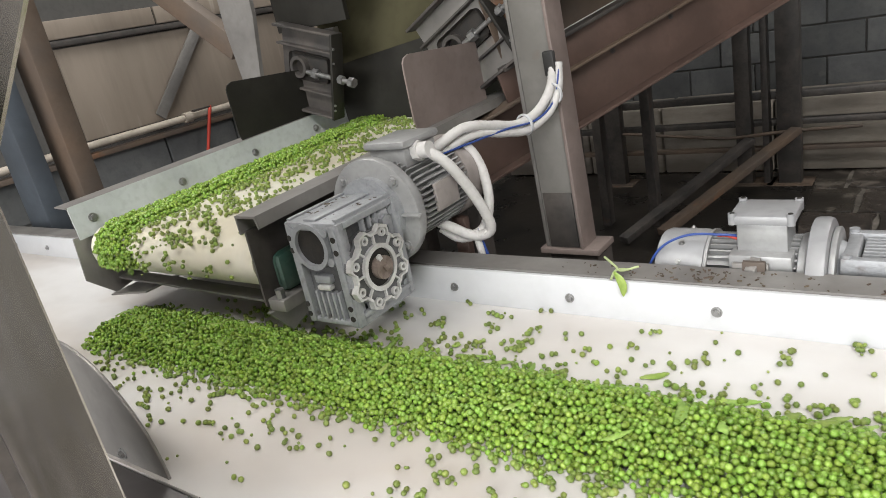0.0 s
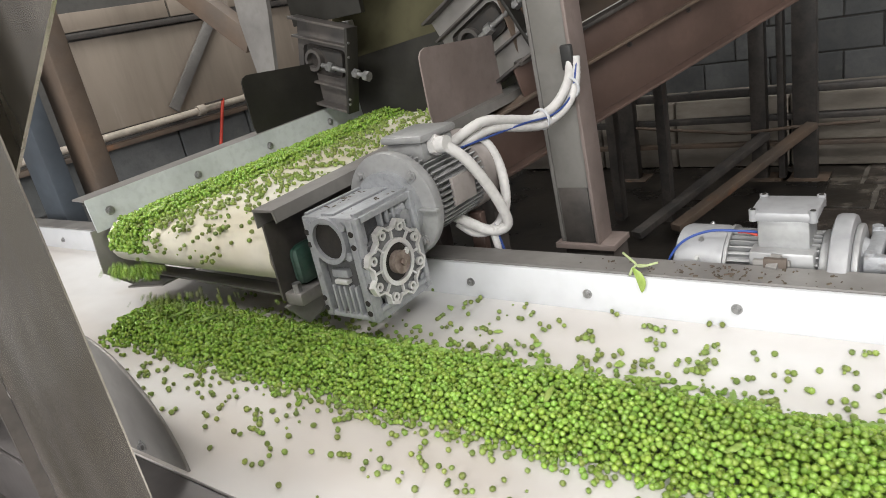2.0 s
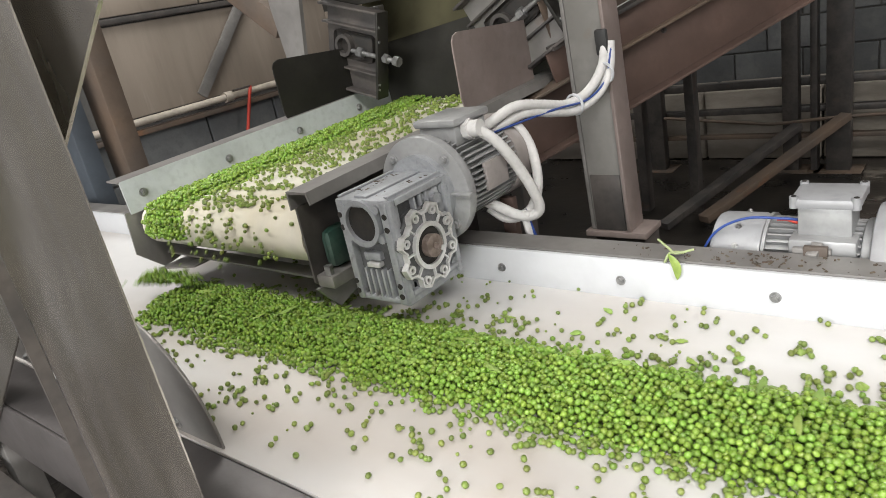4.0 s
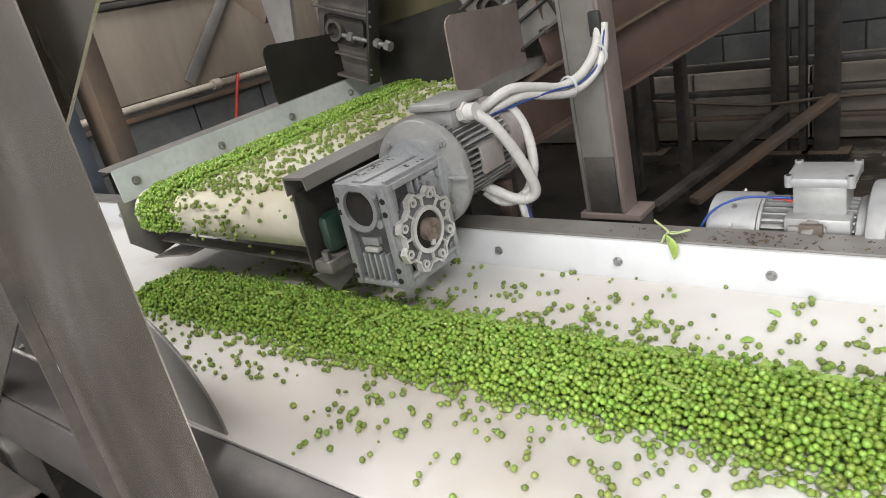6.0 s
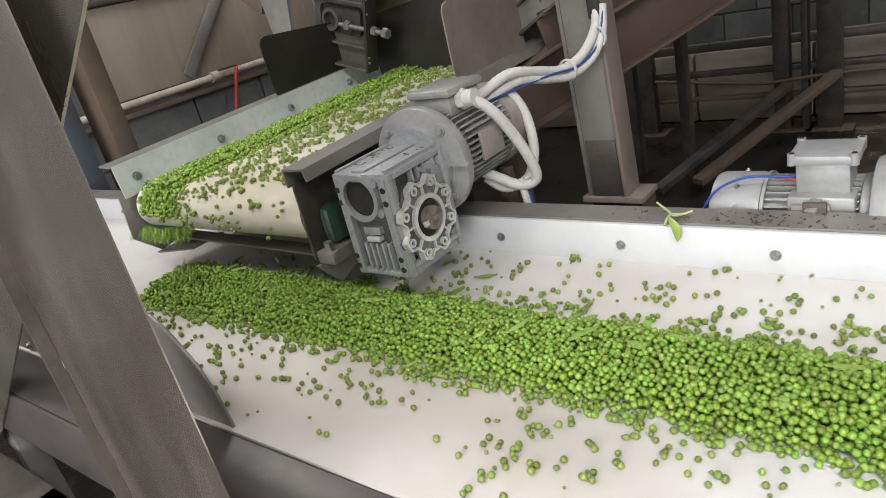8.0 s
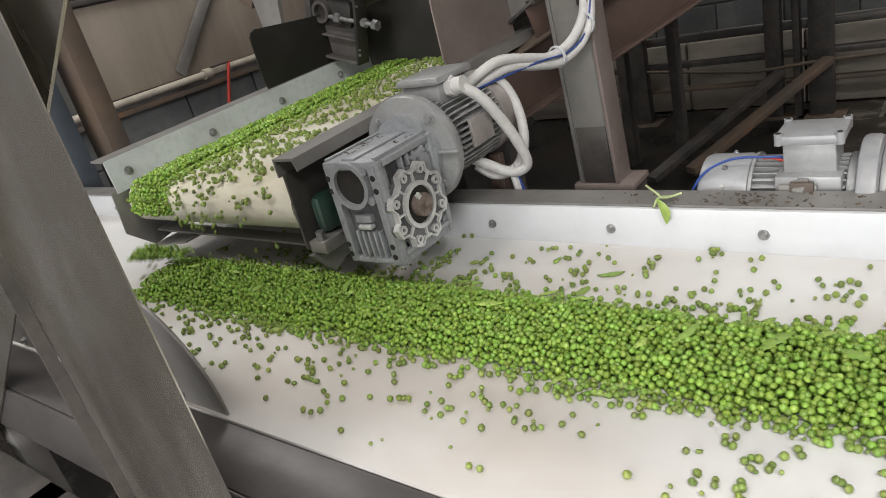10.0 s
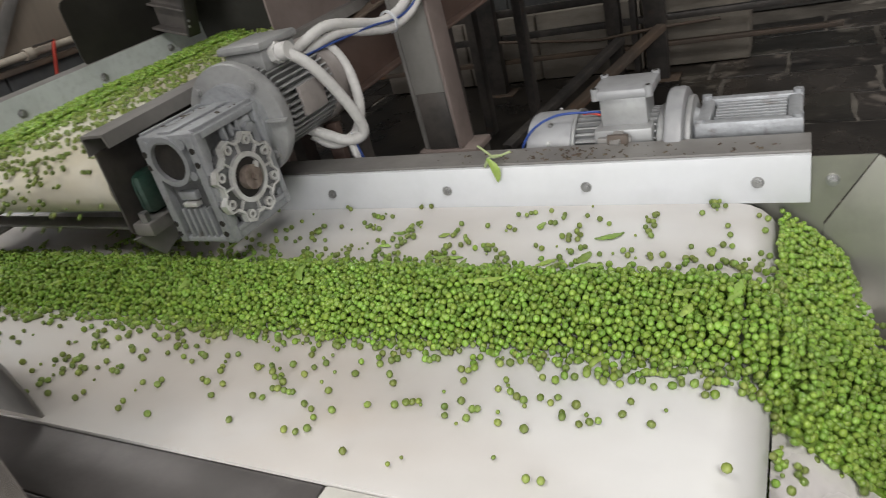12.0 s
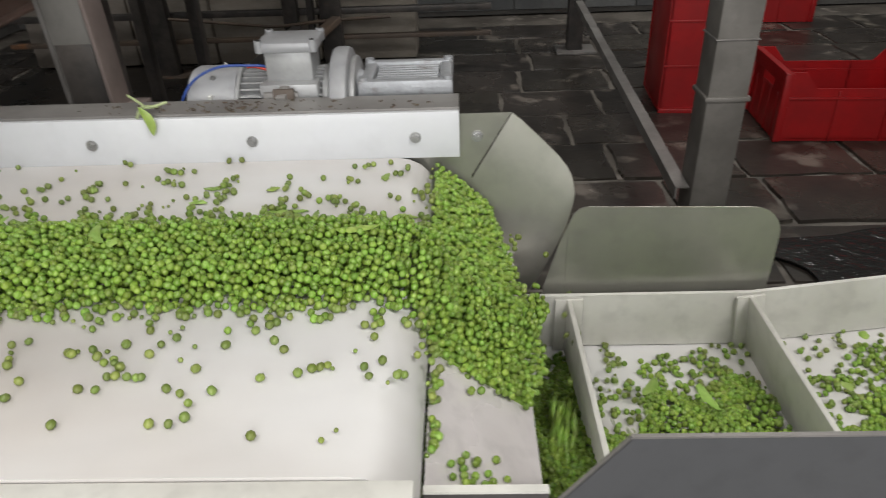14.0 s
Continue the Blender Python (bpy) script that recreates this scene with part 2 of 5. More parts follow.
def box(x0, x1, y0, y1, z0, z1, bevel=0.0, bm=None, m=None):
    bm = bm or bmesh.new()
    vs = bmesh.ops.create_cube(bm, size=1.0)["verts"]
    for v in vs:
        v.co = Vector(((x0 + x1) / 2 + v.co.x * (x1 - x0), (y0 + y1) / 2 + v.co.y * (y1 - y0), (z0 + z1) / 2 + v.co.z * (z1 - z0)))
    if bevel:
        es = list({e for v in vs for e in v.link_edges})
        r = bmesh.ops.bevel(bm, geom=es, offset=bevel, segments=2, affect="EDGES", profile=0.5)
        vs = list({v for f in r["faces"] for v in f.verts} | {v for v in vs if v.is_valid})
    if m is not None:
        bmesh.ops.transform(bm, matrix=m, verts=vs)
    return bm


def rod(p, q, r, seg=20, r2=None, bm=None, bevel=0.0):
    """A round bar from p to q."""
    bm = bm or bmesh.new()
    p, q = Vector(p), Vector(q)
    d = q - p
    m = Matrix.Translation((p + q) / 2) @ d.to_track_quat("Z", "Y").to_matrix().to_4x4()
    r_ = bmesh.ops.create_cone(bm, cap_ends=True, segments=seg, radius1=r, radius2=r if r2 is None else r2, depth=d.length, matrix=m)
    if bevel:
        es = [e for e in {e for v in r_["verts"] for e in v.link_edges} if any(len(f.verts) > 4 for f in e.link_faces)]
        bmesh.ops.bevel(bm, geom=es, offset=bevel, segments=2, affect="EDGES", profile=0.5)
    return bm


def bar(p, q, w, h, up=(0, 0, 1), bevel=0.001, bm=None):
    """A square bar of width w and height h from p to q."""
    bm = bm or bmesh.new()
    p, q, up = Vector(p), Vector(q), Vector(up)
    d = (q - p).normalized()
    s = d.cross(up).normalized()
    u = s.cross(d)
    m = Matrix((s, d, u)).transposed().to_4x4()
    m.translation = (p + q) / 2
    length = (q - p).length
    return box(-w / 2, w / 2, -length / 2, length / 2, -h / 2, h / 2, bevel, bm, m)


def angle_bar(p, q, a, t, u, v, bm=None):
    """An L-section from p to q: two legs of width a and thickness t along the directions u and v."""
    bm = bm or bmesh.new()
    p, q, u, v = Vector(p), Vector(q), Vector(u), Vector(v)
    prof = [(0, 0), (a, 0), (a, t), (t, t), (t, a), (0, a)]
    ring = [[bm.verts.new(e + u * i + v * j) for i, j in prof] for e in (p, q)]
    n = len(prof)
    for i in range(n):
        bm.faces.new((ring[0][i], ring[0][(i + 1) % n], ring[1][(i + 1) % n], ring[1][i]))
    bm.faces.new(ring[0][::-1])
    bm.faces.new(ring[1])
    bmesh.ops.recalc_face_normals(bm, faces=bm.faces)
    return bm


def plate(points, normal, t, bevel=0.0, bm=None):
    """A flat sheet with the outline points (any plane), t thick along normal."""
    bm = bm or bmesh.new()
    n = Vector(normal).normalized() * t
    a = [bm.verts.new(Vector(p)) for p in points]
    b = [bm.verts.new(Vector(p) + n) for p in points]
    k = len(points)
    fs = [bm.faces.new(a), bm.faces.new(b[::-1])]
    for i in range(k):
        fs.append(bm.faces.new((a[i], b[i], b[(i + 1) % k], a[(i + 1) % k])))
    bmesh.ops.recalc_face_normals(bm, faces=fs)
    return bm


def arc(cx, cy, r, a0, a1, n=8):
    return [(cx + r * math.cos(radians(a0 + (a1 - a0) * i / n)), cy + r * math.sin(radians(a0 + (a1 - a0) * i / n))) for i in range(n + 1)]


def smooth_path(points, n=10):
    """A rounded line through the points (Catmull-Rom)."""
    P = [Vector(p) for p in points]
    P = [P[0] * 2 - P[1]] + P + [P[-1] * 2 - P[-2]]
    out = []
    for i in range(1, len(P) - 2):
        for k in range(n):
            s = k / n
            a, b, c, d = P[i - 1], P[i], P[i + 1], P[i + 2]
            out.append(0.5 * ((2 * b) + (c - a) * s + (2 * a - 5 * b + 4 * c - d) * s * s + (3 * b - a - 3 * c + d) * s ** 3))
    return out + [P[-2]]


def hose(points, r, seg=10, n=10, bm=None, ribs=0.0):
    bm = bm or bmesh.new()
    path = smooth_path(points, n)
    rings, side = [], None
    for i, p in enumerate(path):
        d = (path[min(i + 1, len(path) - 1)] - path[max(i - 1, 0)]).normalized()
        side = d.orthogonal().normalized() if side is None else (side - d * side.dot(d)).normalized()
        up = d.cross(side)
        rr = r * (1 + (ribs if i % 2 else -ribs))
        rings.append([bm.verts.new(p + (side * math.cos(2 * math.pi * k / seg) + up * math.sin(2 * math.pi * k / seg)) * rr) for k in range(seg)])
    for a, b in zip(rings, rings[1:]):
        for k in range(seg):
            bm.faces.new((a[k], a[(k + 1) % seg], b[(k + 1) % seg], b[k]))
    bm.faces.new(rings[0][::-1])
    bm.faces.new(rings[-1])
    return bm


def ring_bm(c, axis, r0, r1, depth, seg=32, bm=None):
    """A flat ring round c, its axis given, from radius r0 to r1."""
    bm = bm or bmesh.new()
    m = Matrix.Translation(c) @ Vector(axis).to_track_quat("Z", "Y").to_matrix().to_4x4()
    vs = []
    for z in (0, depth):
        for r in (r0, r1):
            vs.append([bm.verts.new(m @ Vector((r * math.cos(2 * math.pi * k / seg), r * math.sin(2 * math.pi * k / seg), z))) for k in range(seg)])
    a, b, c_, d = vs
    for k in range(seg):
        j = (k + 1) % seg
        bm.faces.new((a[k], a[j], b[j], b[k]))
        bm.faces.new((c_[k], d[k], d[j], c_[j]))
        bm.faces.new((b[k], b[j], d[j], d[k]))
        bm.faces.new((a[k], c_[k], c_[j], a[j]))
    bmesh.ops.recalc_face_normals(bm, faces=bm.faces)
    return bm


def bolt(parent, p, axis, r=0.0065, h=0.005, mat=None):
    """A hexagon bolt head on a washer."""
    p, axis = Vector(p), Vector(axis).normalized()
    bm = rod(p - axis * 0.001, p + axis * 0.0012, r * 1.45, 18)
    rod(p + axis * 0.0012, p + axis * (0.0012 + h), r, 6, bm=bm)
    rod(p + axis * (0.0012 + h), p + axis * (0.0022 + h), r * 0.6, 12, bm=bm)
    return part("bolt", bm, mat or M_BOLT, parent)

# ---------------------------------------------------------------- the hall
FLOOR = -0.70
solo("floor", box(-3.4, 5.2, -3.2, 4.7, FLOOR - 0.1, FLOOR - 0.012), M_GROUT, "worn dark stone floor with pale wet joints", "floor", kind="structure", smooth=False)
FLOOR_OB = bpy.data.objects["floor"]
WALL_LEFT = solo("wall_west", box(-3.25, -2.96, -3.2, 4.7, FLOOR, 2.9), M_MORTAR, "grey mortared block wall below beige cladding", "wall", kind="structure", smooth=False)
WALL_BACK = solo("wall_north", box(-3.25, 5.2, 4.45, 4.75, FLOOR, 2.9), M_MORTAR, "dark old block wall with pale mortar", "wall", kind="structure", smooth=False)
solo("wall_east", box(5.0, 5.25, -3.2, 4.7, FLOOR, 2.9), M_WASH, "unseen pale hall wall that bounces light", "wall", kind="structure", smooth=False)
south = bmesh.new()
for x0, x1, z0, z1 in ((-3.25, WX0, FLOOR, 2.9), (WX1, 5.2, FLOOR, 2.9), (WX0, WX1, FLOOR, WZ0), (WX0, WX1, WZ1, 2.9)):
    box(x0, x1, -3.4, -3.15, z0, z1, bm=south)
solo("wall_south", south, M_WASH, "unseen pale hall wall that bounces light, with a window opening", "wall", kind="structure", smooth=False)
# Unseen window, added to frame the fill light.
window = thing("window_1", (0, -3.3, WZ0), "unseen steel-framed window added for fill light", "window", kind="structure")
for x in (WX0 + 0.02, -0.55, 0.55, WX1 - 0.02):
    part("mullion", box(x - 0.02, x + 0.02, -3.32, -3.26, WZ0, WZ1, 0.002), M_GREYP, window)
for z in (WZ0 + 0.02, (WZ0 + WZ1) / 2, WZ1 - 0.02):
    part("transom", box(WX0 + 0.041, WX1 - 0.041, -3.315, -3.265, z - 0.018, z + 0.018, 0.002), M_GREYP, window)
part("sill", box(WX0, WX1, -3.15, -3.08, WZ0 - 0.03, WZ0 - 0.002, 0.003), M_WASH, window)
solo("ceiling", box(-3.3, 5.2, -3.3, 4.8, 2.9, 3.05), M_WASH, "unseen pale hall ceiling that bounces light", "ceiling", kind="structure", smooth=False)


def ceiling_lamp(x, y, sx, sy, z=2.25):
    lamp = thing("ceiling_lamp", (x, y, z + 0.09), "white ceiling batten lamp, lit", "lamp", "ceiling lamps")
    part("housing", box(x - sx / 2 - 0.03, x + sx / 2 + 0.03, y - sy / 2 - 0.03, y + sy / 2 + 0.03, z + 0.05, z + 0.11, 0.006), M_SKIRT, lamp)
    part("rod", rod((x, y, z + 0.11), (x, y, 2.9), 0.01), M_BOLT, lamp)
    part("tube", rod((x - sx / 2, y, z + 0.035), (x + sx / 2, y, z + 0.035), 0.014), M_LAMP, lamp)


ceiling_lamp(1.3, -1.2, 1.6, 0.5)
ceiling_lamp(-2.2, 1.75, 1.0, 0.5)
ceiling_lamp(1.5, 3.3, 1.4, 0.4)
ceiling_lamp(-1.0, -0.7, 1.4, 0.4)

# beige cladding, its rails, the pipe and the cord on the west wall
clad = thing("wall_cladding", (-2.95, 1.8, 0.2), "beige sheet cladding panels behind the conveyors", "cladding")
for k in range(2):
    part("panel", box(-2.96, -2.945, 1.20 + 1.25 * k, 2.445 + 1.25 * k, 0.178, 0.560, 0.003), M_SHEET, clad)
for k in range(5):
    part("panel", box(-2.96, -2.945, 0.60 + 0.55 * k, 1.14 + 0.55 * k, 0.597, 0.672, 0.003), M_SHEET, clad)
part("rail", box(-2.95, -2.92, 0.5, 3.9, 0.566, 0.590, 0.003), M_DARK, clad, "dark steel rail")
part("brace", bar((-2.92, 1.55, 0.20), (-2.92, 1.93, 0.60), 0.05, 0.012, (1, 0, 0)), M_GREYP, clad, "slanting grey brace")
pipe = thing("water_pipe", (-2.9, 2.0, 0.195), "off-white plastic pipe along the wall", "pipe")
part("pipe_run", rod((-2.90, 0.4, 0.158), (-2.90, 3.8, 0.175), 0.016), M_PIPE, pipe)
part("valve", rod((-2.90, 1.65, 0.165), (-2.90, 1.69, 0.165), 0.024), M_PIPE, pipe)
part("valve_lever", box(-2.885, -2.87, 1.69, 1.79, 0.186, 0.193, 0.002), M_DARK, pipe)
part("lower_rail", box(-2.955, -2.90, 0.4, 3.8, 0.105, 0.128, 0.003), M_TAN, pipe, "brown rail below the pipe")
solo("red_cord", hose([(-2.89, 1.80, 0.186), (-2.872, 1.783, 0.175), (-2.87, 1.765, 0.14), (-2.88, 1.735, 0.05), (-2.87, 1.69, -0.036), (-2.88, 1.67, -0.08)], 0.008), M_RED, "red cord hanging from the pipe", "cord")

# tall posts at the west side
for nm, x, y, w, d, mat, lab in (("rusty_post", -2.17, 0.752, 0.115, 0.066, M_TAN, "rusty brown steel box post"),
                                 ("blue_post", -2.21, 0.636, 0.13, 0.06, M_BLUE, "blue-grey painted steel post"),):
    ob = thing(nm, (x, y, FLOOR), lab, "post")
    part("shaft", box(x - w / 2, x + w / 2, y - d / 2, y + d / 2, FLOOR + 0.01, 2.89, 0.004), mat, ob)
    part("foot_plate", box(x - w, x + w, y - d, y + d, FLOOR - 0.002, FLOOR + 0.012, 0.002), M_DARK, ob)
ob = thing("roof_beam", (-2.2, 0.9, 0.72), "brown steel cross beam above the belts", "beam")
part("beam", bar((-2.30, 1.0, 0.965), (-1.56, 1.0, 0.425), 0.04, 0.065, bevel=0.003), M_TAN, ob)
part("post", box(-1.58, -1.48, 1.42, 1.50, FLOOR, 2.89, 0.004), M_PINK, ob)

M_PALE = material("pale_dusty_stone", (0.34, 0.305, 0.265), 0.8, second=(0.20, 0.175, 0.15), scale=6, amount=0.85, in_world=True, spots=(0.32, 0.29, 0.25), spot_scale=5, spot_at=0.6, stretch=(0.6, 1, 1.6), grain=0.3, bump=0.5, vary=0.2)
# low rack of dark angle steel in front of the north wall
rack = thing("steel_rack", (-0.8, 3.25, FLOOR), "low dark angle-steel rack on the floor", "rack")
for x, w in ((-1.47, 0.10), (-0.80, 0.07), (-0.60, 0.10), (-0.70, 0.03)):
    part("leg", box(x - w / 2, x + w / 2, 3.22, 3.28, FLOOR, 1.2, 0.003), M_DARK, rack)
    part("foot", box(x - w, x + w, 3.18, 3.32, FLOOR - 0.004, FLOOR + 0.012, 0.002), M_TAN, rack)
for z, h, mat in ((-0.275, 0.035, M_DARK), (-0.405, 0.03, M_DARK), (-0.535, 0.022, M_TAN)):
    part("rail", box(-2.3, 0.2, 3.285, 3.32, z - h / 2, z + h / 2, 0.002), mat, rack)
part("brace", bar((-0.56, 3.18, -0.42), (-0.93, 2.35, -0.62), 0.05, 0.03), M_TAN, rack)
part("brace", bar((-0.76, 3.18, -0.46), (-1.10, 2.35, -0.66), 0.05, 0.03), M_DARK, rack)
ledge = thing("stone_ledge", (-0.4, 3.6, FLOOR), "pale dusty stone ledge along the wall", "ledge")
lx = -2.3
for k in range(4):
    w = random.uniform(0.38, 0.62)
    part("stone", box(lx, lx + w - 0.008, 3.45 + random.uniform(0, 0.02), 3.75, FLOOR, -0.33 + random.uniform(-0.012, 0.012), 0.012), M_PALE, ledge)
    lx += w
# Black sheet added to darken the floor here, as if in deep shade.
M_FLOORDARK = material("black_floor_shade", (0.012, 0.011, 0.010), 0.3, second=(0.03, 0.026, 0.022), scale=5, amount=0.8, spots=(0.09, 0.08, 0.07), spot_scale=12, spot_at=0.68, bump=0.5, bump_scale=20)
dark_sheet = plate([(-2.25, 1.25, FLOOR + 0.004), (-0.30, 1.25, FLOOR + 0.004), (-0.38, 2.0, FLOOR + 0.004), (-0.48, 2.7, FLOOR + 0.004), (-0.50, 3.40, FLOOR + 0.004), (-2.25, 3.40, FLOOR + 0.004)], (0, 0, 1), 0.004)
solo("drain_water", dark_sheet, M_FLOORDARK, "black sheet added to darken the floor round the steel rack", "water", kind="stuff")
rope = hose([(-1.4, 3.2, -0.40), (-1.0, 3.2, -0.44), (-0.85, 3.2, -0.45), (-0.6, 3.2, -0.43), (-0.3, 3.2, -0.42)], 0.008)
solo("hose", rope, M_TAN, "thin brown hose along the rack", "hose")

M_POST = material("worn_grey_post", (0.25, 0.237, 0.22), 0.5, 0.25, second=(0.16, 0.15, 0.138), scale=7, amount=0.8, grain=0.25, bump=0.2, spots=(0.2, 0.17, 0.15), spot_scale=10, spot_at=0.66)
# table frame and crates on the east side of the hall
tf = thing("table_frame", (0.705, 1.45, FLOOR), "galvanised steel frame with square posts", "frame")
part("near_post", box(0.655, 0.754, 1.40, 1.50, FLOOR + 0.01, 1.9, 0.004), M_POST, tf, "grey square post")
part("base_plate", box(0.60, 0.81, 1.35, 1.55, FLOOR - 0.002, FLOOR + 0.012, 0.003), M_DARK, tf)
part("band", box(0.649, 0.760, 1.394, 1.506, -0.262, -0.250, 0.002), M_POST, tf)
part("band", box(0.652, 0.757, 1.397, 1.503, -0.112, -0.108, 0.001), M_STEEL, tf)
part("far_post", box(0.62, 0.70, 3.48, 3.56, FLOOR + 0.01, 1.9, 0.004), M_DARK, tf)
part("base_plate", box(0.56, 0.77, 3.43, 3.60, FLOOR - 0.002, FLOOR + 0.012, 0.003), M_GREYP, tf)
part("rail", angle_bar((0.614, 1.41, -0.500), (0.650, 3.48, -0.430), 0.036, 0.005, (1, 0, 0), (0, 0, -1)), M_GREYP, tf)


def crate(label):
    """An open harvest crate with ribbed walls, rim and hand slots; base at the origin, 0.56 x 0.36 x 0.26."""
    L, W, H, t = 0.56, 0.36, 0.26, 0.006
    c = thing("crate", (0, 0, 0), label, "crate", "red harvest crates")
    part("bottom", box(-L / 2, L / 2, -W / 2, W / 2, 0.004, 0.014, 0.002), M_CRATE, c)
    for s in (-1, 1):
        bm = bmesh.new()
        y = s * W / 2
        # long wall with a dipped rim
        prof = [(-L / 2, 0.0), (L / 2, 0.0), (L / 2, H), (L / 2 - 0.06, H), (L / 2 - 0.11, H - 0.06), (-L / 2 + 0.11, H - 0.06), (-L / 2 + 0.06, H), (-L / 2, H)]
        plate([(px, y, pz) for px, pz in prof], (0, -s, 0), t, bm=bm)
        wall = part("long_wall", bm, M_CRATE, c, smooth=False)
        for k in range(2):
            x = -L / 2 + 0.19 + k * 0.18
            part("rib", box(x - 0.004, x + 0.004, y - 0.006, y + 0.006, 0.0, H - 0.07, 0.001), M_CRATE, wall)
        for z in (0.165,):
            part("rib", box(-L / 2, L / 2, y - 0.007, y + 0.007, z - 0.004, z + 0.004, 0.001), M_CRATE, wall)
        bm = bmesh.new()
        x = s * L / 2
        box(x - t / 2, x + t / 2, -W / 2, W / 2, 0, H - 0.09, bm=bm)
        box(x - t / 2, x + t / 2, -W / 2, -0.06, H - 0.092, H - 0.045, bm=bm)
        box(x - t / 2, x + t / 2, 0.06, W / 2, H - 0.092, H - 0.045, bm=bm)
        box(x - 0.012, x + 0.012, -W / 2, W / 2, H - 0.05, H, 0.003, bm)
        wall = part("end_wall", bm, M_CRATE, c, smooth=False)
        for k in range(4):
            y2 = -W / 2 + 0.06 + k * 0.08
            part("rib", box(x - 0.006, x + 0.006, y2 - 0.004, y2 + 0.004, 0, H - 0.09, 0.001), M_CRATE, wall)
    for sx in (-1, 1):
        for sy in (-1, 1):
            part("corner_post", box(sx * L / 2 - 0.014, sx * L / 2 + 0.014, sy * W / 2 - 0.014, sy * W / 2 + 0.014, 0, H, 0.005), M_CRATE, c)
    return c


c1 = crate("red plastic harvest crate, empty, on the floor")
c1.matrix_basis = pose(1.515, 2.345, FLOOR, 0, 0, -4)
c2 = copy_thing(c1, pose(0.885, 2.72, FLOOR + 0.28, 0, 90, -4))
c2["label"] = "red plastic crate standing on its end behind a post"
c3 = copy_thing(c1, pose(1.875, 4.20, FLOOR, 0, 0, -4))
c4 = copy_thing(c1, pose(0.888, 2.715, FLOOR + 0.28 + 0.565, 0, 90, -3))
c4["label"] = "red plastic crate stacked on end on another"
pud = bmesh.new()
pts = [(1.16 + (0.28 + 0.09 * math.sin(3 * a) + 0.05 * math.cos(5 * a)) * math.cos(a), 1.33 + (0.20 + 0.06 * math.sin(2 * a + 1)) * math.sin(a), FLOOR + 0.004) for a in [i * math.tau / 40 for i in range(40)]]
plate(pts, (0, 0, 1), 0.004, bm=pud)
solo("puddle", pud, M_WATER, "shallow puddle of water on the stone floor", "puddle", kind="stuff")

# ---------------------------------------------------------------- lower conveyor (runs towards +x, belt top at z = 0)
Y0, Y1, XH, RH = 0.022, 0.497, 0.012, 0.045


def belt_loop(x_tail, x_head, y0, y1, z_top, r, t=0.004, turn=None, seg=10, round_y=0.0):
    """A closed belt seen from the side as a flat loop; both ends round."""
    bm = bmesh.new()
    prof = []
    for i in range(seg + 1):
        a = radians(90 - 180 * i / seg)
        prof.append((x_head - r + r * math.cos(a), z_top - r + r * math.sin(a)))
    for i in range(seg + 1):
        a = radians(-90 - 180 * i / seg)
        prof.append((x_tail + r + r * math.cos(a), z_top - r + r * math.sin(a)))
    ys = [y0, y0 + 0.004, (y0 + y1) / 2, y1 - 0.004, y1]
    rings = [[bm.verts.new((px, y, pz)) for px, pz in prof] for y in ys]
    n = len(prof)
    for a, b in zip(rings, rings[1:]):
        for i in range(n):
            bm.faces.new((a[i], a[(i + 1) % n], b[(i + 1) % n], b[i]))
    if turn is not None:
        bmesh.ops.transform(bm, matrix=turn, verts=bm.verts)
    bmesh.ops.recalc_face_normals(bm, faces=bm.faces)
    # the loop is open at its sides: give the sheet its thickness inwards
    bmesh.ops.solidify(bm, geom=bm.faces, thickness=t)
    return bm


low = thing("lower_conveyor", (-0.6, 0.27, FLOOR), "long flat conveyor with a stained white belt and white side strip", "conveyor")
part("belt", belt_loop(-2.3, XH, Y0, Y1, 0.0, RH), M_BELT, low, "stained white conveyor belt")
part("head_roller", rod((XH - RH, Y0 + 0.01, -RH), (XH - RH, Y1 - 0.01, -RH), RH - 0.005, 32), M_STEEL, low)
part("tail_roller", rod((-2.3 + RH, Y0 + 0.01, -RH), (-2.3 + RH, Y1 - 0.01, -RH), RH - 0.005, 32), M_STEEL, low)
part("bed_plate", box(-2.2, -0.06, Y0 + 0.01, Y1 - 0.01, -0.014, -0.006), M_STEEL, low)
# far side: white strip on an angle
skirt = part("side_strip", box(-2.3, 0.041, 0.4972, 0.5045, -0.0008, 0.056, 0.0008), M_SKIRT, low, "white plastic side strip with bolts")
for k in range(12):
    bolt(skirt, (-0.011 - 0.1935 * k, 0.4972, 0.0255), (0, -1, 0), 0.0047, 0.004)
part("side_angle", angle_bar((-2.3, 0.5055, 0.0585), (0.041, 0.5055, 0.0585), 0.048, 0.0035, (0, 1, 0), (0, 0, -1)), M_GREYP, low, "dusty steel angle on top of the strip")
part("side_frame", box(-2.3, 0.0, 0.512, 0.518, -0.15, 0.050), M_STEEL, low)
# near side: strip, ledge and frame
part("near_strip", box(-0.30, 0.012, -0.006, 0.0215, -0.03, -0.002, 0.002), M_WHITEP, low, "pale plastic edge strip")
part("near_ledge", box(-2.3, 0.012, -0.050, 0.0215, -0.045, -0.032, 0.002), M_STEEL, low, "dull steel ledge")
part("near_shelf", box(-2.3, -0.302, -0.050, 0.0215, -0.031, -0.003, 0.002), M_LEDGE, low, "dull steel ledge")
part("near_frame", box(-2.3, 0.0, -0.0555, -0.0505, -0.105, -0.004, 0.002), M_LEDGE, low)
for x in (-2.1, -1.35, -0.12):
    for y in (-0.02, 0.545):
        part("leg", box(x - 0.025, x + 0.025, y - 0.02, y + 0.02, FLOOR, -0.10, 0.003), M_STEEL, low)
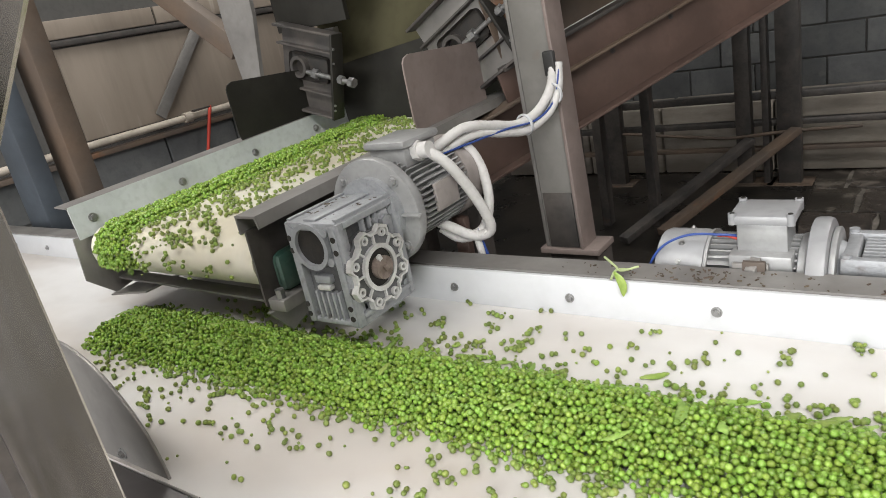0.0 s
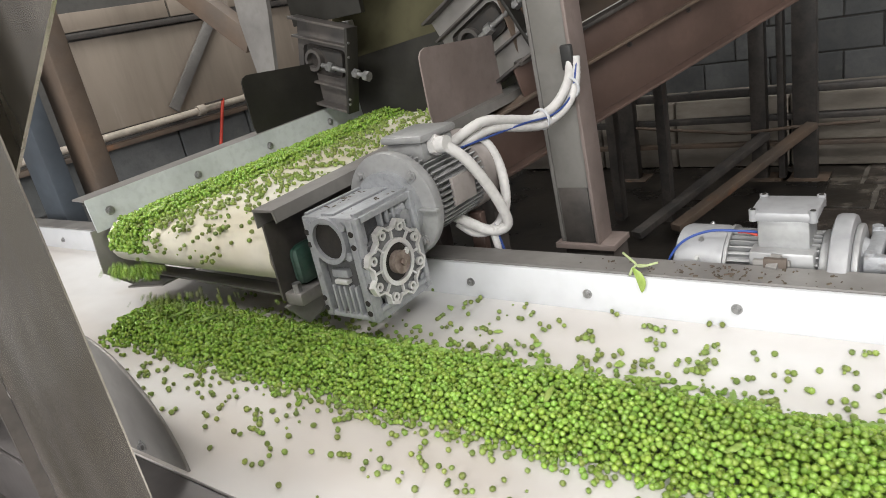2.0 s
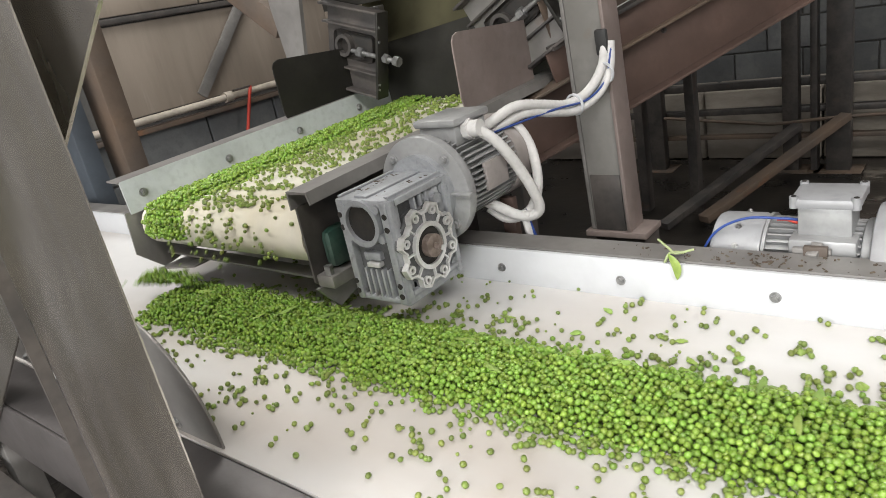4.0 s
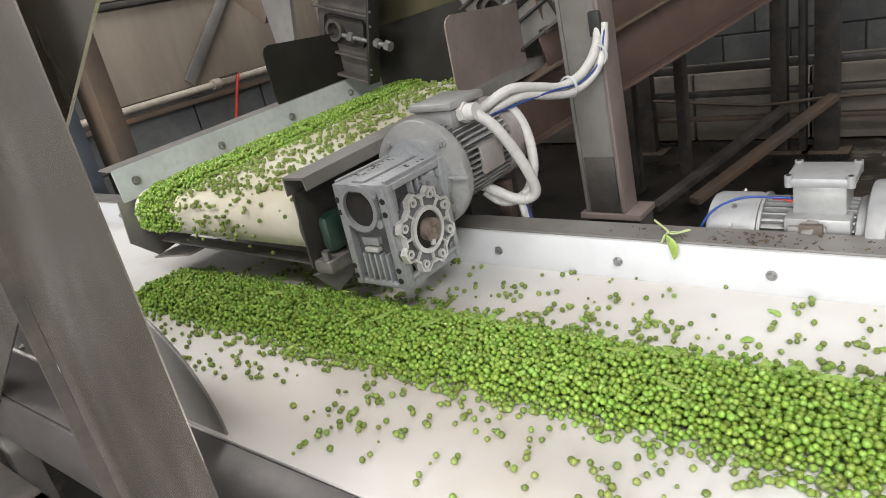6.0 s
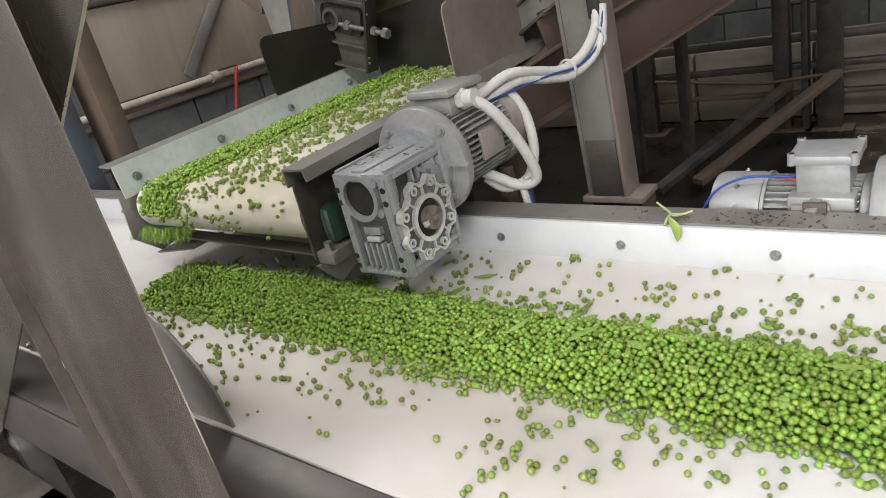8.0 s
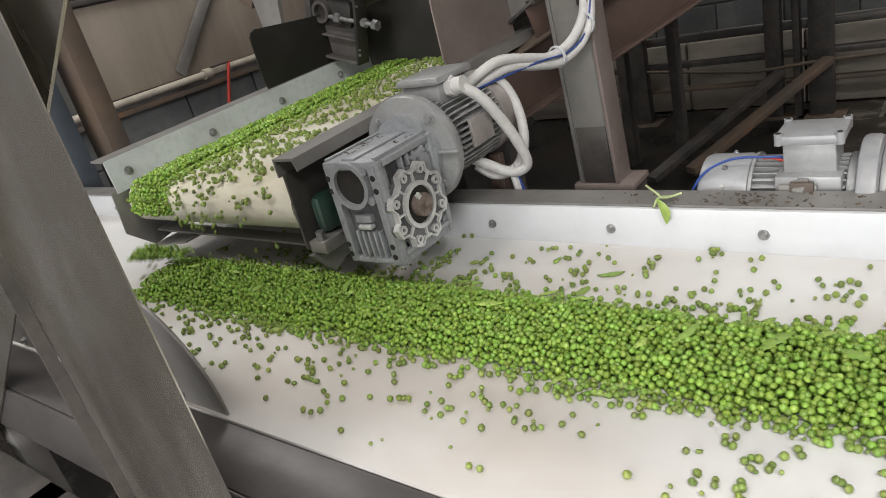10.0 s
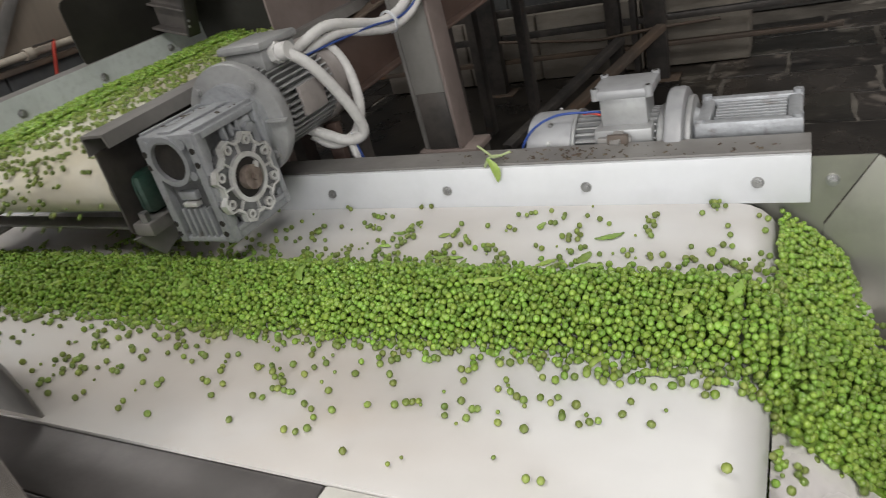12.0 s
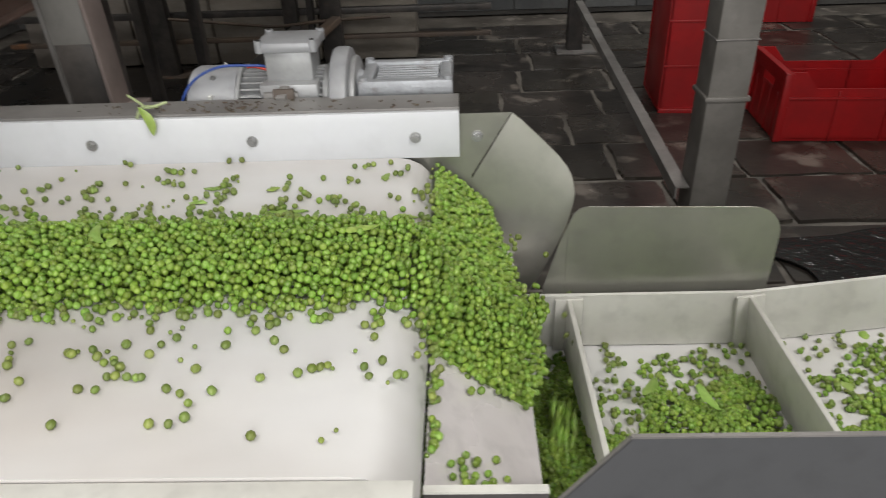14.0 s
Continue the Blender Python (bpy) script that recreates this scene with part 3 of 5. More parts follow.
for x in (-1.8, -1.0, -0.3):
    part("cross_member", box(x - 0.02, x + 0.02, -0.035, 0.512, -0.15, -0.105, 0.002), M_STEEL, low)
part("return_guard", box(-2.3, -0.02, -0.02, 0.50, -0.104, -0.099), M_STEEL, low)

# rounded guard on the near edge of the lower conveyor
gp = [(-1.3, -0.01), (-0.672, -0.01)] + [(-0.672 - 0.16 * (1 - math.cos(radians(a))), -0.01 + 0.165 * math.sin(radians(a))) for a in range(10, 91, 10)] + [(-1.3, 0.155)]
eg = thing("edge_guard", (-0.9, 0.028, -0.01), "dark grey steel guard plate with a rounded corner", "guard plate")
part("sheet", plate([(x, 0.0265, z) for x, z in gp], (0, 1, 0), 0.003), M_GREYP, eg, smooth=False)
part("rolled_edge", hose([(x, 0.028, z) for x, z in gp[1:-1]], 0.0022, 8, 3), M_STEEL, eg, "worn bare rolled edge")
for x in (-1.22, -1.0, -0.76):
    bolt(eg, (x, 0.0265, 0.012), (0, -1, 0), 0.005, 0.004)

# stainless post plates in front


def dented_sheet(x0, x1, y, z0, z1, t=0.0014, nx=14, nz=190):
    """An upright sheet facing -y with faint dents and creases."""
    bm = bmesh.new()
    r = random.Random(8)
    steps = [0.0]
    while steps[-1] < 3.2:
        steps.append(steps[-1] + r.uniform(0.05, 0.16))
    tilts = [r.uniform(-0.13, 0.13) for _ in steps]

    def dent(x, z):
        """Flat facets between slanting creases, each with a tilt of its own, over slow waves."""
        u = z - z0 - 0.45 * (x - x0) + 0.2
        d, k = 0.0, 0
        while k + 1 < len(steps) and u > steps[k + 1]:
            d += tilts[k] * (steps[k + 1] - steps[k])
            d *= 0.45
            k += 1
        d += tilts[k] * (u - steps[k]) * 0.8
        d += 0.0012 * math.sin(19 * x + 7 * z) + 0.0008 * math.sin(31 * z - 12 * x)
        return max(-0.006, min(0.006, d)) * math.sin(math.pi * (x - x0) / (x1 - x0)) ** 0.6

    front, back = [], []
    for i in range(nx + 1):
        x = x0 + (x1 - x0) * i / nx
        front.append([bm.verts.new((x, y - dent(x, z0 + (z1 - z0) * j / nz), z0 + (z1 - z0) * j / nz)) for j in range(nz + 1)])
        back.append([bm.verts.new((x, y + t, z0 + (z1 - z0) * j / nz)) for j in range(nz + 1)])
    for i in range(nx):
        for j in range(nz):
            bm.faces.new((front[i][j], front[i + 1][j], front[i + 1][j + 1], front[i][j + 1]))
            bm.faces.new((back[i][j], back[i][j + 1], back[i + 1][j + 1], back[i + 1][j]))
    for j in range(nz):
        bm.faces.new((front[0][j], front[0][j + 1], back[0][j + 1], back[0][j]))
        bm.faces.new((front[nx][j], back[nx][j], back[nx][j + 1], front[nx][j + 1]))
    bmesh.ops.recalc_face_normals(bm, faces=bm.faces)
    return bm


post = thing("stainless_post", (-0.7, -0.07, FLOOR), "wide scratched stainless steel post plate beside the belt", "post")
part("web", dented_sheet(-0.707, -0.487, -0.088, FLOOR, 1.6), M_STAIN, post)
part("flange", box(-0.7115, -0.7075, -0.101, -0.0885, FLOOR, 1.6), M_DARK, post, "dark folded edge")
part("foot_plate", box(-0.78, -0.44, -0.18, -0.02, FLOOR - 0.002, FLOOR + 0.01), M_DARK, post)
dg = thing("stainless_brace", (-1.2, 0.01, FLOOR), "slanting folded stainless brace behind the post", "brace")
part("web", plate([(-2.116, -0.0565, FLOOR), (-0.10, -0.0565, 0.695), (-0.135, -0.0565, 0.745), (-2.20, -0.0565, FLOOR)], (0, -1, 0), 0.003), M_STAIN, dg, smooth=False)
part("fold", plate([(-2.20, -0.0565, FLOOR), (-0.135, -0.0565, 0.745), (-0.20, -0.0570, 0.80), (-2.30, -0.0570, FLOOR)], (0, -1, 0), 0.003), M_STAIN, dg, smooth=False)
fr = thing("floor_frame", (-1.4, -0.2, FLOOR), "low dull steel frame under the conveyors", "frame")
part("beam", box(-2.6, -0.95, -0.12, -0.06, -0.26, -0.18, 0.003), M_DARK, fr)
part("beam", bar((-2.6, -0.3, -0.5), (-0.9, -0.02, -0.42), 0.05, 0.05), M_DARK, fr)
for x in (-2.4, -1.1):
    part("leg", box(x - 0.03, x + 0.03, -0.12, -0.06, FLOOR, -0.18, 0.003), M_DARK, fr)

# drive of the lower conveyor, behind the strip


def motor_fins(parent, c, axis, r0, r1, length, n, mat):
    """Cooling fins along the body of a motor, one part each on a shared mesh."""
    axis = Vector(axis).normalized()
    side = axis.orthogonal().normalized()
    upv = axis.cross(side)
    me = mesh_of("fin", box(-(r1 - r0) / 2, (r1 - r0) / 2, -length / 2, length / 2, -0.0012, 0.0012, 0), mat)
    for k in range(n):
        a = math.tau * k / n
        d = side * math.cos(a) + upv * math.sin(a)
        m = Matrix((d, axis, d.cross(axis))).transposed().to_4x4()
        m.translation = Vector(c) + d * (r0 + r1) / 2 - parent.location
        fin = new("fin", me)
        fin.parent = parent
        fin.matrix_basis = m


mx, my, mz = -0.17, 0.616, 0.024
mot = thing("drive_motor", (mx, my, -0.1), "grey electric gear motor behind the belt strip", "motor")
part("body", rod((-0.238, my, mz), (-0.128, my, mz), 0.046, 36), M_MOTOR, mot)
motor_fins(mot, (-0.183, my, mz), (1, 0, 0), 0.045, 0.055, 0.105, 36, M_MOTOR)
part("fan_cover", rod((-0.304, my, mz), (-0.238, my, mz), 0.0585, 44, bevel=0.009), M_MOTORL, mot, "smooth light fan cover")
part("cover_seam", ring_bm((-0.2385, my, mz), (1, 0, 0), 0.054, 0.0592, 0.004, 40), M_MOTOR, mot)
for a in (35, 62, 118):
    bolt(mot, (-0.270, my - 0.0585 * math.cos(radians(a)), mz + 0.0585 * math.sin(radians(a))), (0, -math.cos(radians(a)), math.sin(radians(a))), 0.0028, 0.002)
tb = part("terminal_box", box(-0.199, -0.140, my - 0.034, my + 0.018, mz + 0.044, mz + 0.084, 0.003), M_MOTOR, mot)
part("box_lid", box(-0.207, -0.131, my - 0.041, my + 0.026, mz + 0.083, mz + 0.096, 0.004), M_MOTORL, tb, "pale lid with four screws")
for sx in (-0.202, -0.136):
    for sy in (-0.037, 0.021):
        part("screw_ear", rod((sx, my + sy, mz + 0.084), (sx, my + sy, mz + 0.0985), 0.0052, 12), M_MOTORL, tb)
        part("screw", rod((sx, my + sy, mz + 0.098), (sx, my + sy, mz + 0.0992), 0.003, 10), M_BORE, tb)
part("box_foot", box(-0.206, -0.133, my - 0.052, my - 0.02, mz + 0.020, mz + 0.048, 0.003), M_MOTOR, mot)
part("name_plate", box(-0.200, -0.158, my - 0.059, my - 0.0525, mz - 0.002, mz + 0.040, 0.001), M_GREYP, mot, "plain grey plate")
part("end_shield", rod((-0.130, my, mz), (-0.119, my, mz), 0.057, 40, bevel=0.003), M_MOTOR, mot)
for a in (40, 140, 90):
    bolt(mot, (-0.1185, my - 0.05 * math.cos(radians(a)), mz + 0.05 * math.sin(radians(a))), (1, 0, 0), 0.003, 0.002)
part("flange_disc", rod((-0.119, my, mz), (-0.096, my, mz), 0.0775, 56, bevel=0.006), M_MOTORL, mot, "pale round flange")
part("flange_step", rod((-0.096, my, mz), (-0.088, my, mz), 0.066, 44, bevel=0.003), M_MOTOR, mot)
part("flange_neck", rod((-0.09, my, mz), (-0.07, my, mz), 0.05, 36, 0.04), M_CAST, mot)
gbx = part("gearbox", box(-0.084, 0.030, my - 0.044, my + 0.05, -0.05, 0.052, 0.004), M_CAST, mot, "ribbed cast gearbox")
# Dark panel laid on the front face for the shade of its recess.
part("front_recess", box(-0.076, 0.026, my - 0.0465, my - 0.043, -0.03, 0.049, 0.001), M_DARK, gbx)
part("recess", box(-0.066, 0.014, my - 0.034, my + 0.036, 0.052, 0.0555, 0.001), M_DARK, gbx)
for y0_, y1_ in ((-0.049, -0.036), (0.036, 0.05)):
    part("top_rail", box(-0.084, 0.034, my + y0_, my + y1_, 0.050, 0.072, 0.003), M_CAST, gbx)
for x0_, x1_ in ((-0.084, -0.066), (0.016, 0.034)):
    part("top_rail", box(x0_ + 0.001, x1_ - 0.001, my - 0.040, my + 0.046, 0.050, 0.0705, 0.003), M_CAST, gbx)
for k in range(7):
    y = my - 0.030 + k * 0.0102
    part("rib", box(-0.064, 0.016, y - 0.002, y + 0.002, 0.0545, 0.068, 0.001), M_CAST, gbx)
for x in (-0.078, 0.028):
    for y in (-0.042, 0.043):
        part("corner_boss", rod((x, my + y, 0.068), (x, my + y, 0.0755), 0.006, 12), M_CAST, gbx)
part("bracket", bar((-0.176, 0.548, 0.054), (-0.172, my - 0.05, 0.064), 0.013, 0.018, bevel=0.001), M_GREYP, mot, "short steel bracket stub")
part("bracket", box(-0.186, -0.160, 0.549, 0.556, 0.056, 0.070, 0.001), M_TAN, mot)
part("mount", box(-0.16, 0.03, 0.53, my + 0.06, -0.12, -0.05, 0.003), M_STEEL, mot)
part("mount_leg", box(-0.10, -0.03, my - 0.03, my + 0.03, FLOOR, -0.12, 0.003), M_STEEL, mot)
part("wire", hose([(-0.322, 0.566, -0.02), (-0.316, 0.568, 0.03), (-0.295, 0.572, 0.072), (-0.258, 0.576, 0.092), (-0.215, 0.582, 0.092), (-0.198, 0.59, 0.088)], 0.0017, 8), M_CBLUE, mot, "blue supply wire")
part("wire", hose([(-0.222, 0.583, 0.090), (-0.212, 0.585, 0.0895), (-0.20, 0.588, 0.085)], 0.0018, 8), M_RED, mot, "short red wire")

# dust, stalk crumbs and the hanging pod on the strip
crumbs = bmesh.new()
for k in range(110):
    x = random.choice([random.gauss(-0.225, 0.045), random.uniform(-0.42, 0.02)])
    y = random.uniform(0.508, 0.545)
    s = random.uniform(0.0006, 0.0021)
    m = pose(x, y, 0.0585 + s * 0.3, 0, 0, random.uniform(0, 180))
    box(-s * random.uniform(0.6, 2), s * random.uniform(0.6, 2), -s * 0.5, s * 0.5, -s * 0.4, s * 0.4, 0, crumbs, m)
solo("crumbs", crumbs, M_CRUMB, "dry brown stalk crumbs lying on the steel angle", "crumbs", kind="stuff", smooth=False)


def pod_bm(length=0.05, width=0.011, bend=0.3, thick=0.004, seg=12, ring=6):
    """A flat curved pod with pointed ends and swellings, lying along x."""
    bm = bmesh.new()
    rings = []
    for i in range(seg + 1):
        s = i / seg
        w = max(0.0006, width * 0.5 * math.sin(math.pi * s) ** 0.6)
        t = max(0.0005, thick * 0.5 * math.sin(math.pi * s) ** 0.6 * (1 + 0.25 * math.sin(s * 22)))
        cx, cy = (s - 0.5) * length, bend * length * (0.25 - (s - 0.5) ** 2)
        rings.append([bm.verts.new((cx, cy + w * math.cos(math.tau * k / ring), thick * 0.5 + t * math.sin(math.tau * k / ring))) for k in range(ring)])
    for a, b in zip(rings, rings[1:]):
        for k in range(ring):
            bm.faces.new((a[k], a[(k + 1) % ring], b[(k + 1) % ring], b[k]))
    bm.faces.new(rings[0][::-1])
    bm.faces.new(rings[-1])
    bmesh.ops.recalc_face_normals(bm, faces=bm.faces)
    return bm


leaf = thing("hanging_pod", (-0.325, 0.52, 0.06), "withered green pod with stalk hanging over the strip", "pea pod")
bm = pod_bm(0.036, 0.012, 0.5, 0.003)
bmesh.ops.transform(bm, matrix=pose(-0.322, 0.492, 0.056, 90, 75, 0), verts=bm.verts)
part("pod", bm, M_POD, leaf)
part("stalk", hose([(-0.355, 0.53, 0.075), (-0.335, 0.515, 0.070), (-0.325, 0.51, 0.066), (-0.305, 0.52, 0.069)], 0.0016, 6), M_STEM, leaf)
part("stalk", hose([(-0.335, 0.497, 0.058), (-0.332, 0.51, 0.066), (-0.318, 0.52, 0.064)], 0.0018, 6), M_STEM, leaf)

# discharge guards
dis = thing("discharge_guard", (0.06, 0.508, -0.2), "olive-grey folded stainless guard at the belt end", "guard plate")
part("back_sheet", plate([(-0.03, 0.508, -0.24), (-0.03, 0.508, 0.049), (0.102, 0.508, 0.049), (0.055, 0.508, -0.03), (0.055, 0.508, -0.24)], (0, 1, 0), 0.002), M_OLIVE, dis, smooth=False)
wing_z = [(0.103, 0.049), (0.114, 0.041), (0.126, 0.031), (0.142, 0.017), (0.157, 0.003), (0.166, -0.008), (0.171, -0.017), (0.174, -0.028), (0.1755, -0.04), (0.174, -0.053), (0.168, -0.078), (0.158, -0.105), (0.142, -0.14), (0.125, -0.173), (0.055, -0.22), (0.055, -0.034)]
part("wing", plate([(x, 0.507 - 0.037 * max(0.0, x - 0.058 - (z + 0.034) * 0.55) / 0.117, z) for x, z in wing_z], (0.3, 0.9, 0.1), 0.002), M_OLIVE, dis, "bent wing with a rounded corner", smooth=False)
bolt(dis, (0.062, 0.507, 0.021), (0, -1, 0), 0.0048, 0.006)
sg = thing("side_guard", (0.28, 0.405, -0.2), "olive-grey stainless side guard with a rounded corner", "guard plate")
c_ = arc(0.358, -0.064, 0.036, 0, 90, 8)
part("sheet", plate([(0.135, 0.405, -0.17), (0.135, 0.405, -0.13), (0.152, 0.405, -0.067), (0.165, 0.405, -0.032), (0.172, 0.405, -0.0255), (0.180, 0.405, -0.0235)] + [(x, 0.405, z) for x, z in c_[::-1]] + [(0.394, 0.405, -0.10), (0.392, 0.405, -0.17)], (0, 1, 0), 0.002), M_OLIVE, sg, smooth=False)
part("seam", box(0.160, 0.161, 0.404, 0.405, -0.14, -0.045), M_OLIVE, sg)
part("bracket", box(0.15, 1.6, 0.407, 0.412, -0.30, -0.15), M_STEEL, sg)
part("bracket_leg", box(0.5, 0.54, 0.407, 0.44, FLOOR, -0.2), M_STEEL, sg)
part("bracket_leg", box(0.16, 0.2, 0.407, 0.44, FLOOR, -0.2), M_STEEL, sg)

ch = thing("discharge_chute", (0.06, 0.25, -0.2), "pale sheet-metal chute below the belt end", "chute")
part("slide", plate([(0.0135, 0.053, -0.052), (0.0135, 0.50, -0.052), (0.104, 0.50, -0.125), (0.104, 0.053, -0.125)], (0, 0, -1), 0.002), M_CHUTE, ch, smooth=False)
part("lip", plate([(0.104, 0.053, -0.125), (0.104, 0.50, -0.125), (0.106, 0.50, -0.16), (0.106, 0.053, -0.16)], (-1, 0, 0), 0.002), M_CHUTE, ch, smooth=False)
part("near_edge", box(0.0135, 0.0975, 0.047, 0.052, -0.20, -0.0475), M_LEDGE, ch, "dull steel near edge")
part("edge_trim", box(0.0135, 0.0975, 0.0465, 0.0525, -0.0472, -0.045), M_WHITEP, ch, "thin pale edge")
part("support", box(0.03, 0.07, 0.42, 0.50, FLOOR, -0.13, 0.002), M_STEEL, ch)

# near panel of the cleated conveyor
X = [(0.098, -0.065), (0.146, 0.002), (1.9, 0.002), (1.9, -0.45), (0.098, -0.45)]
npn = thing("near_panel", (0.6, 0.05, -0.4), "dark grey smooth side panel with a thin bright edge", "panel")
part("sheet", plate([(x, 0.05, z) for x, z in X], (0, -1, 0), 0.003), M_PANEL, npn, smooth=False)
part("edge_trim", bar((0.098, 0.0485, -0.065), (0.146, 0.0485, 0.002), 0.003, 0.0016, bevel=0), M_STEEL, npn)
part("edge_trim", bar((0.146, 0.0485, 0.0030), (1.9, 0.0485, 0.0030), 0.003, 0.0016, bevel=0), M_STEEL, npn)
part("leg", box(0.3, 0.35, 0.0, 0.046, FLOOR, -0.3, 0.002), M_STEEL, npn)
part("leg", box(1.5, 1.55, 0.0, 0.046, FLOOR, -0.3, 0.002), M_STEEL, npn)

# ---------------------------------------------------------------- cleated conveyor below
ZB, BY0, BY1, RB, XT = -0.205, 0.06, 0.395, 0.05, -0.03
KX, CLIMB = 0.37, 0.12          # from here on the belt climbs


def climb(bm):
    """Lifts what lies past KX along the climb."""
    bmesh.ops.bisect_plane(bm, geom=list(bm.verts) + list(bm.edges) + list(bm.faces), plane_co=(KX, 0, 0), plane_no=(1, 0, 0))
    for v in bm.verts:
        v.co.z += CLIMB * max(0.0, v.co.x - KX)
    return bm


clv = thing("cleated_conveyor", (0.9, 0.23, FLOOR), "white cleated conveyor carrying peas in pockets", "conveyor")
part("belt", climb(belt_loop(XT - RB, 2.2, BY0, BY1, ZB, RB)), M_BELT, clv, "white pocket belt")
part("tail_roller", rod((XT, BY0 + 0.01, ZB - RB), (XT, BY1 - 0.01, ZB - RB), RB - 0.006, 28), M_STEEL, clv)
part("frame", climb(box(XT - 0.02, 2.2, BY0 - 0.006, BY0 - 0.002, -0.34, -0.215)), M_STEEL, clv)
for x in (0.1, 1.0, 2.1):
    part("leg", box(x - 0.02, x + 0.02, 0.2, 0.26, FLOOR, ZB - 2 * RB - 0.031 + CLIMB * max(0.0, x - KX)), M_STEEL, clv)
    part("cross_member", climb(box(x - 0.02, x + 0.02, BY0, BY1, ZB - 2 * RB - 0.03, ZB - 2 * RB - 0.003)), M_STEEL, clv)


part("side_wall", climb(box(0.105, 2.15, BY1 - 0.006, BY1 - 0.001, ZB + 0.002, ZB + 0.075)), M_WHITEP, clv, "white far side wall")
part("side_wall", climb(box(0.105, 2.15, BY0 + 0.004, BY0 + 0.009, ZB + 0.002, ZB + 0.06)), M_WHITEP, clv, "white near side wall")


def cleat_unit():
    """One cross wall with its length of side wall, the belt surface at z = 0."""
    c = thing("belt_cleat", (0, 0, 0), "white rubber cross wall with side wall on the belt", "cleat", "belt cleats")
    yc = (BY0 + BY1) / 2
    part("cross_wall", box(-0.003, 0.003, BY0 + 0.02 - yc, BY1 - 0.012 - yc, 0.0, 0.074, 0.0015), M_WHITEP, c)
    part("wall_foot", box(-0.016, 0.016, BY1 - 0.013 - yc, BY1 - 0.0085 - yc, 0.0, 0.074, 0.0012), M_WHITEP, c)
    return c


CLEAT = cleat_unit()

# ---------------------------------------------------------------- upper conveyor (runs towards -y, belt top at ZU)
ZU, RU, YU = 0.172, 0.041, 0.334
UX0, UX1 = -1.245, -0.785
up = thing("upper_conveyor", (-1.0, 1.2, FLOOR), "upper flat conveyor with cream belt discharging over its end roller", "conveyor")
bm = belt_loop(-3.2, -(YU - RU), UX0, UX1, ZU, RU, turn=Matrix.Identity(4))
# the loop is built along x and turned so that its head faces -y
bmesh.ops.transform(bm, matrix=Matrix(((0, 1, 0, 0), (-1, 0, 0, 0), (0, 0, 1, 0), (0, 0, 0, 1))), verts=bm.verts)
part("belt", bm, M_BELT2, up, "cream-white belt with stains")
part("head_roller", rod((UX0 + 0.006, YU, ZU - RU), (UX1 - 0.006, YU, ZU - RU), RU - 0.005, 32), M_STEEL, up)
part("bed_plate", box(UX0 + 0.01, UX1 - 0.01, YU + 0.05, 3.1, ZU - 0.016, ZU - 0.006), M_STEEL, up)
# left side strip leaning outwards with bolts, and its frame
sk = part("side_strip", plate([(-1.252, 0.285, 0.160), (-1.252, 3.1, 0.160), (-1.258, 3.1, 0.222), (-1.258, 0.285, 0.222)], (-1, 0, 0), 0.003), M_GALV, up, "pale galvanised side strip", smooth=False)
part("strip_lip", plate([(-1.258, 0.283, 0.222), (-1.258, 3.1, 0.222), (-1.30, 3.1, 0.224), (-1.30, 0.283, 0.224)], (0, 0, -1), 0.003), M_STEEL, up, smooth=False)
for k in range(10):
    bolt(sk, (-1.2545, 0.322 + 0.198 * k, 0.191), (1, 0, 0.1), 0.006, 0.005)
part("side_frame", plate([(-1.256, 0.275, 0.165), (-1.256, 3.1, 0.165), (-1.256, 3.1, 0.05), (-1.256, 0.36, 0.05), (-1.256, 0.315, 0.042), (-1.256, 0.27, 0.085)], (-1, 0, 0), 0.004), M_STEEL, up, smooth=False)
part("scraper_tray", plate([(-1.25, 0.30, 0.045), (-1.25, 0.36, 0.045), (-1.12, 0.37, 0.062), (-1.12, 0.30, 0.062)], (0, 0, -1), 0.003), M_STEEL, up, smooth=False)
# right side: frame plate with a Z-shaped rim
part("side_frame", plate([(-0.777, 0.291, 0.190), (-0.777, 3.1, 0.190), (-0.777, 3.1, 0.06), (-0.777, 0.36, 0.06), (-0.777, 0.315, 0.052), (-0.777, 0.289, 0.075)], (1, 0, 0), 0.004), M_DARK, up, "dark side plate", smooth=False)
zp = [(-0.777, 0.188), (-0.777, 0.212), (-0.740, 0.212), (-0.736, 0.197), (-0.733, 0.198), (-0.737, 0.2155), (-0.780, 0.2155), (-0.780, 0.188)]
part("rim", plate([(x, 0.285, z) for x, z in zp], (0, 2.8, 0), 2.8), M_GREYP, up, "folded grey rim", smooth=False)
part("inner_strip", box(-0.7835, -0.780, 0.31, 3.1, 0.165, 0.188), M_DARK, up)
part("under_pan", box(-1.25, -0.782, 0.40, 3.1, 0.056, 0.060), M_STEEL, up)
part("tie_bar", bar((-1.25, 0.34, 0.068), (-0.78, 0.34, 0.060), 0.03, 0.004), M_GREYP, up)
for x in (-1.28, -0.755):
    part("leg", box(x - 0.02, x + 0.02, 1.25, 1.31, FLOOR, 0.06, 0.003), M_DARK, up)
    part("leg", box(min(x, -1.05) - 0.02, min(x, -1.05) + 0.02, 2.6, 2.66, FLOOR, 0.06, 0.003), M_DARK, up)
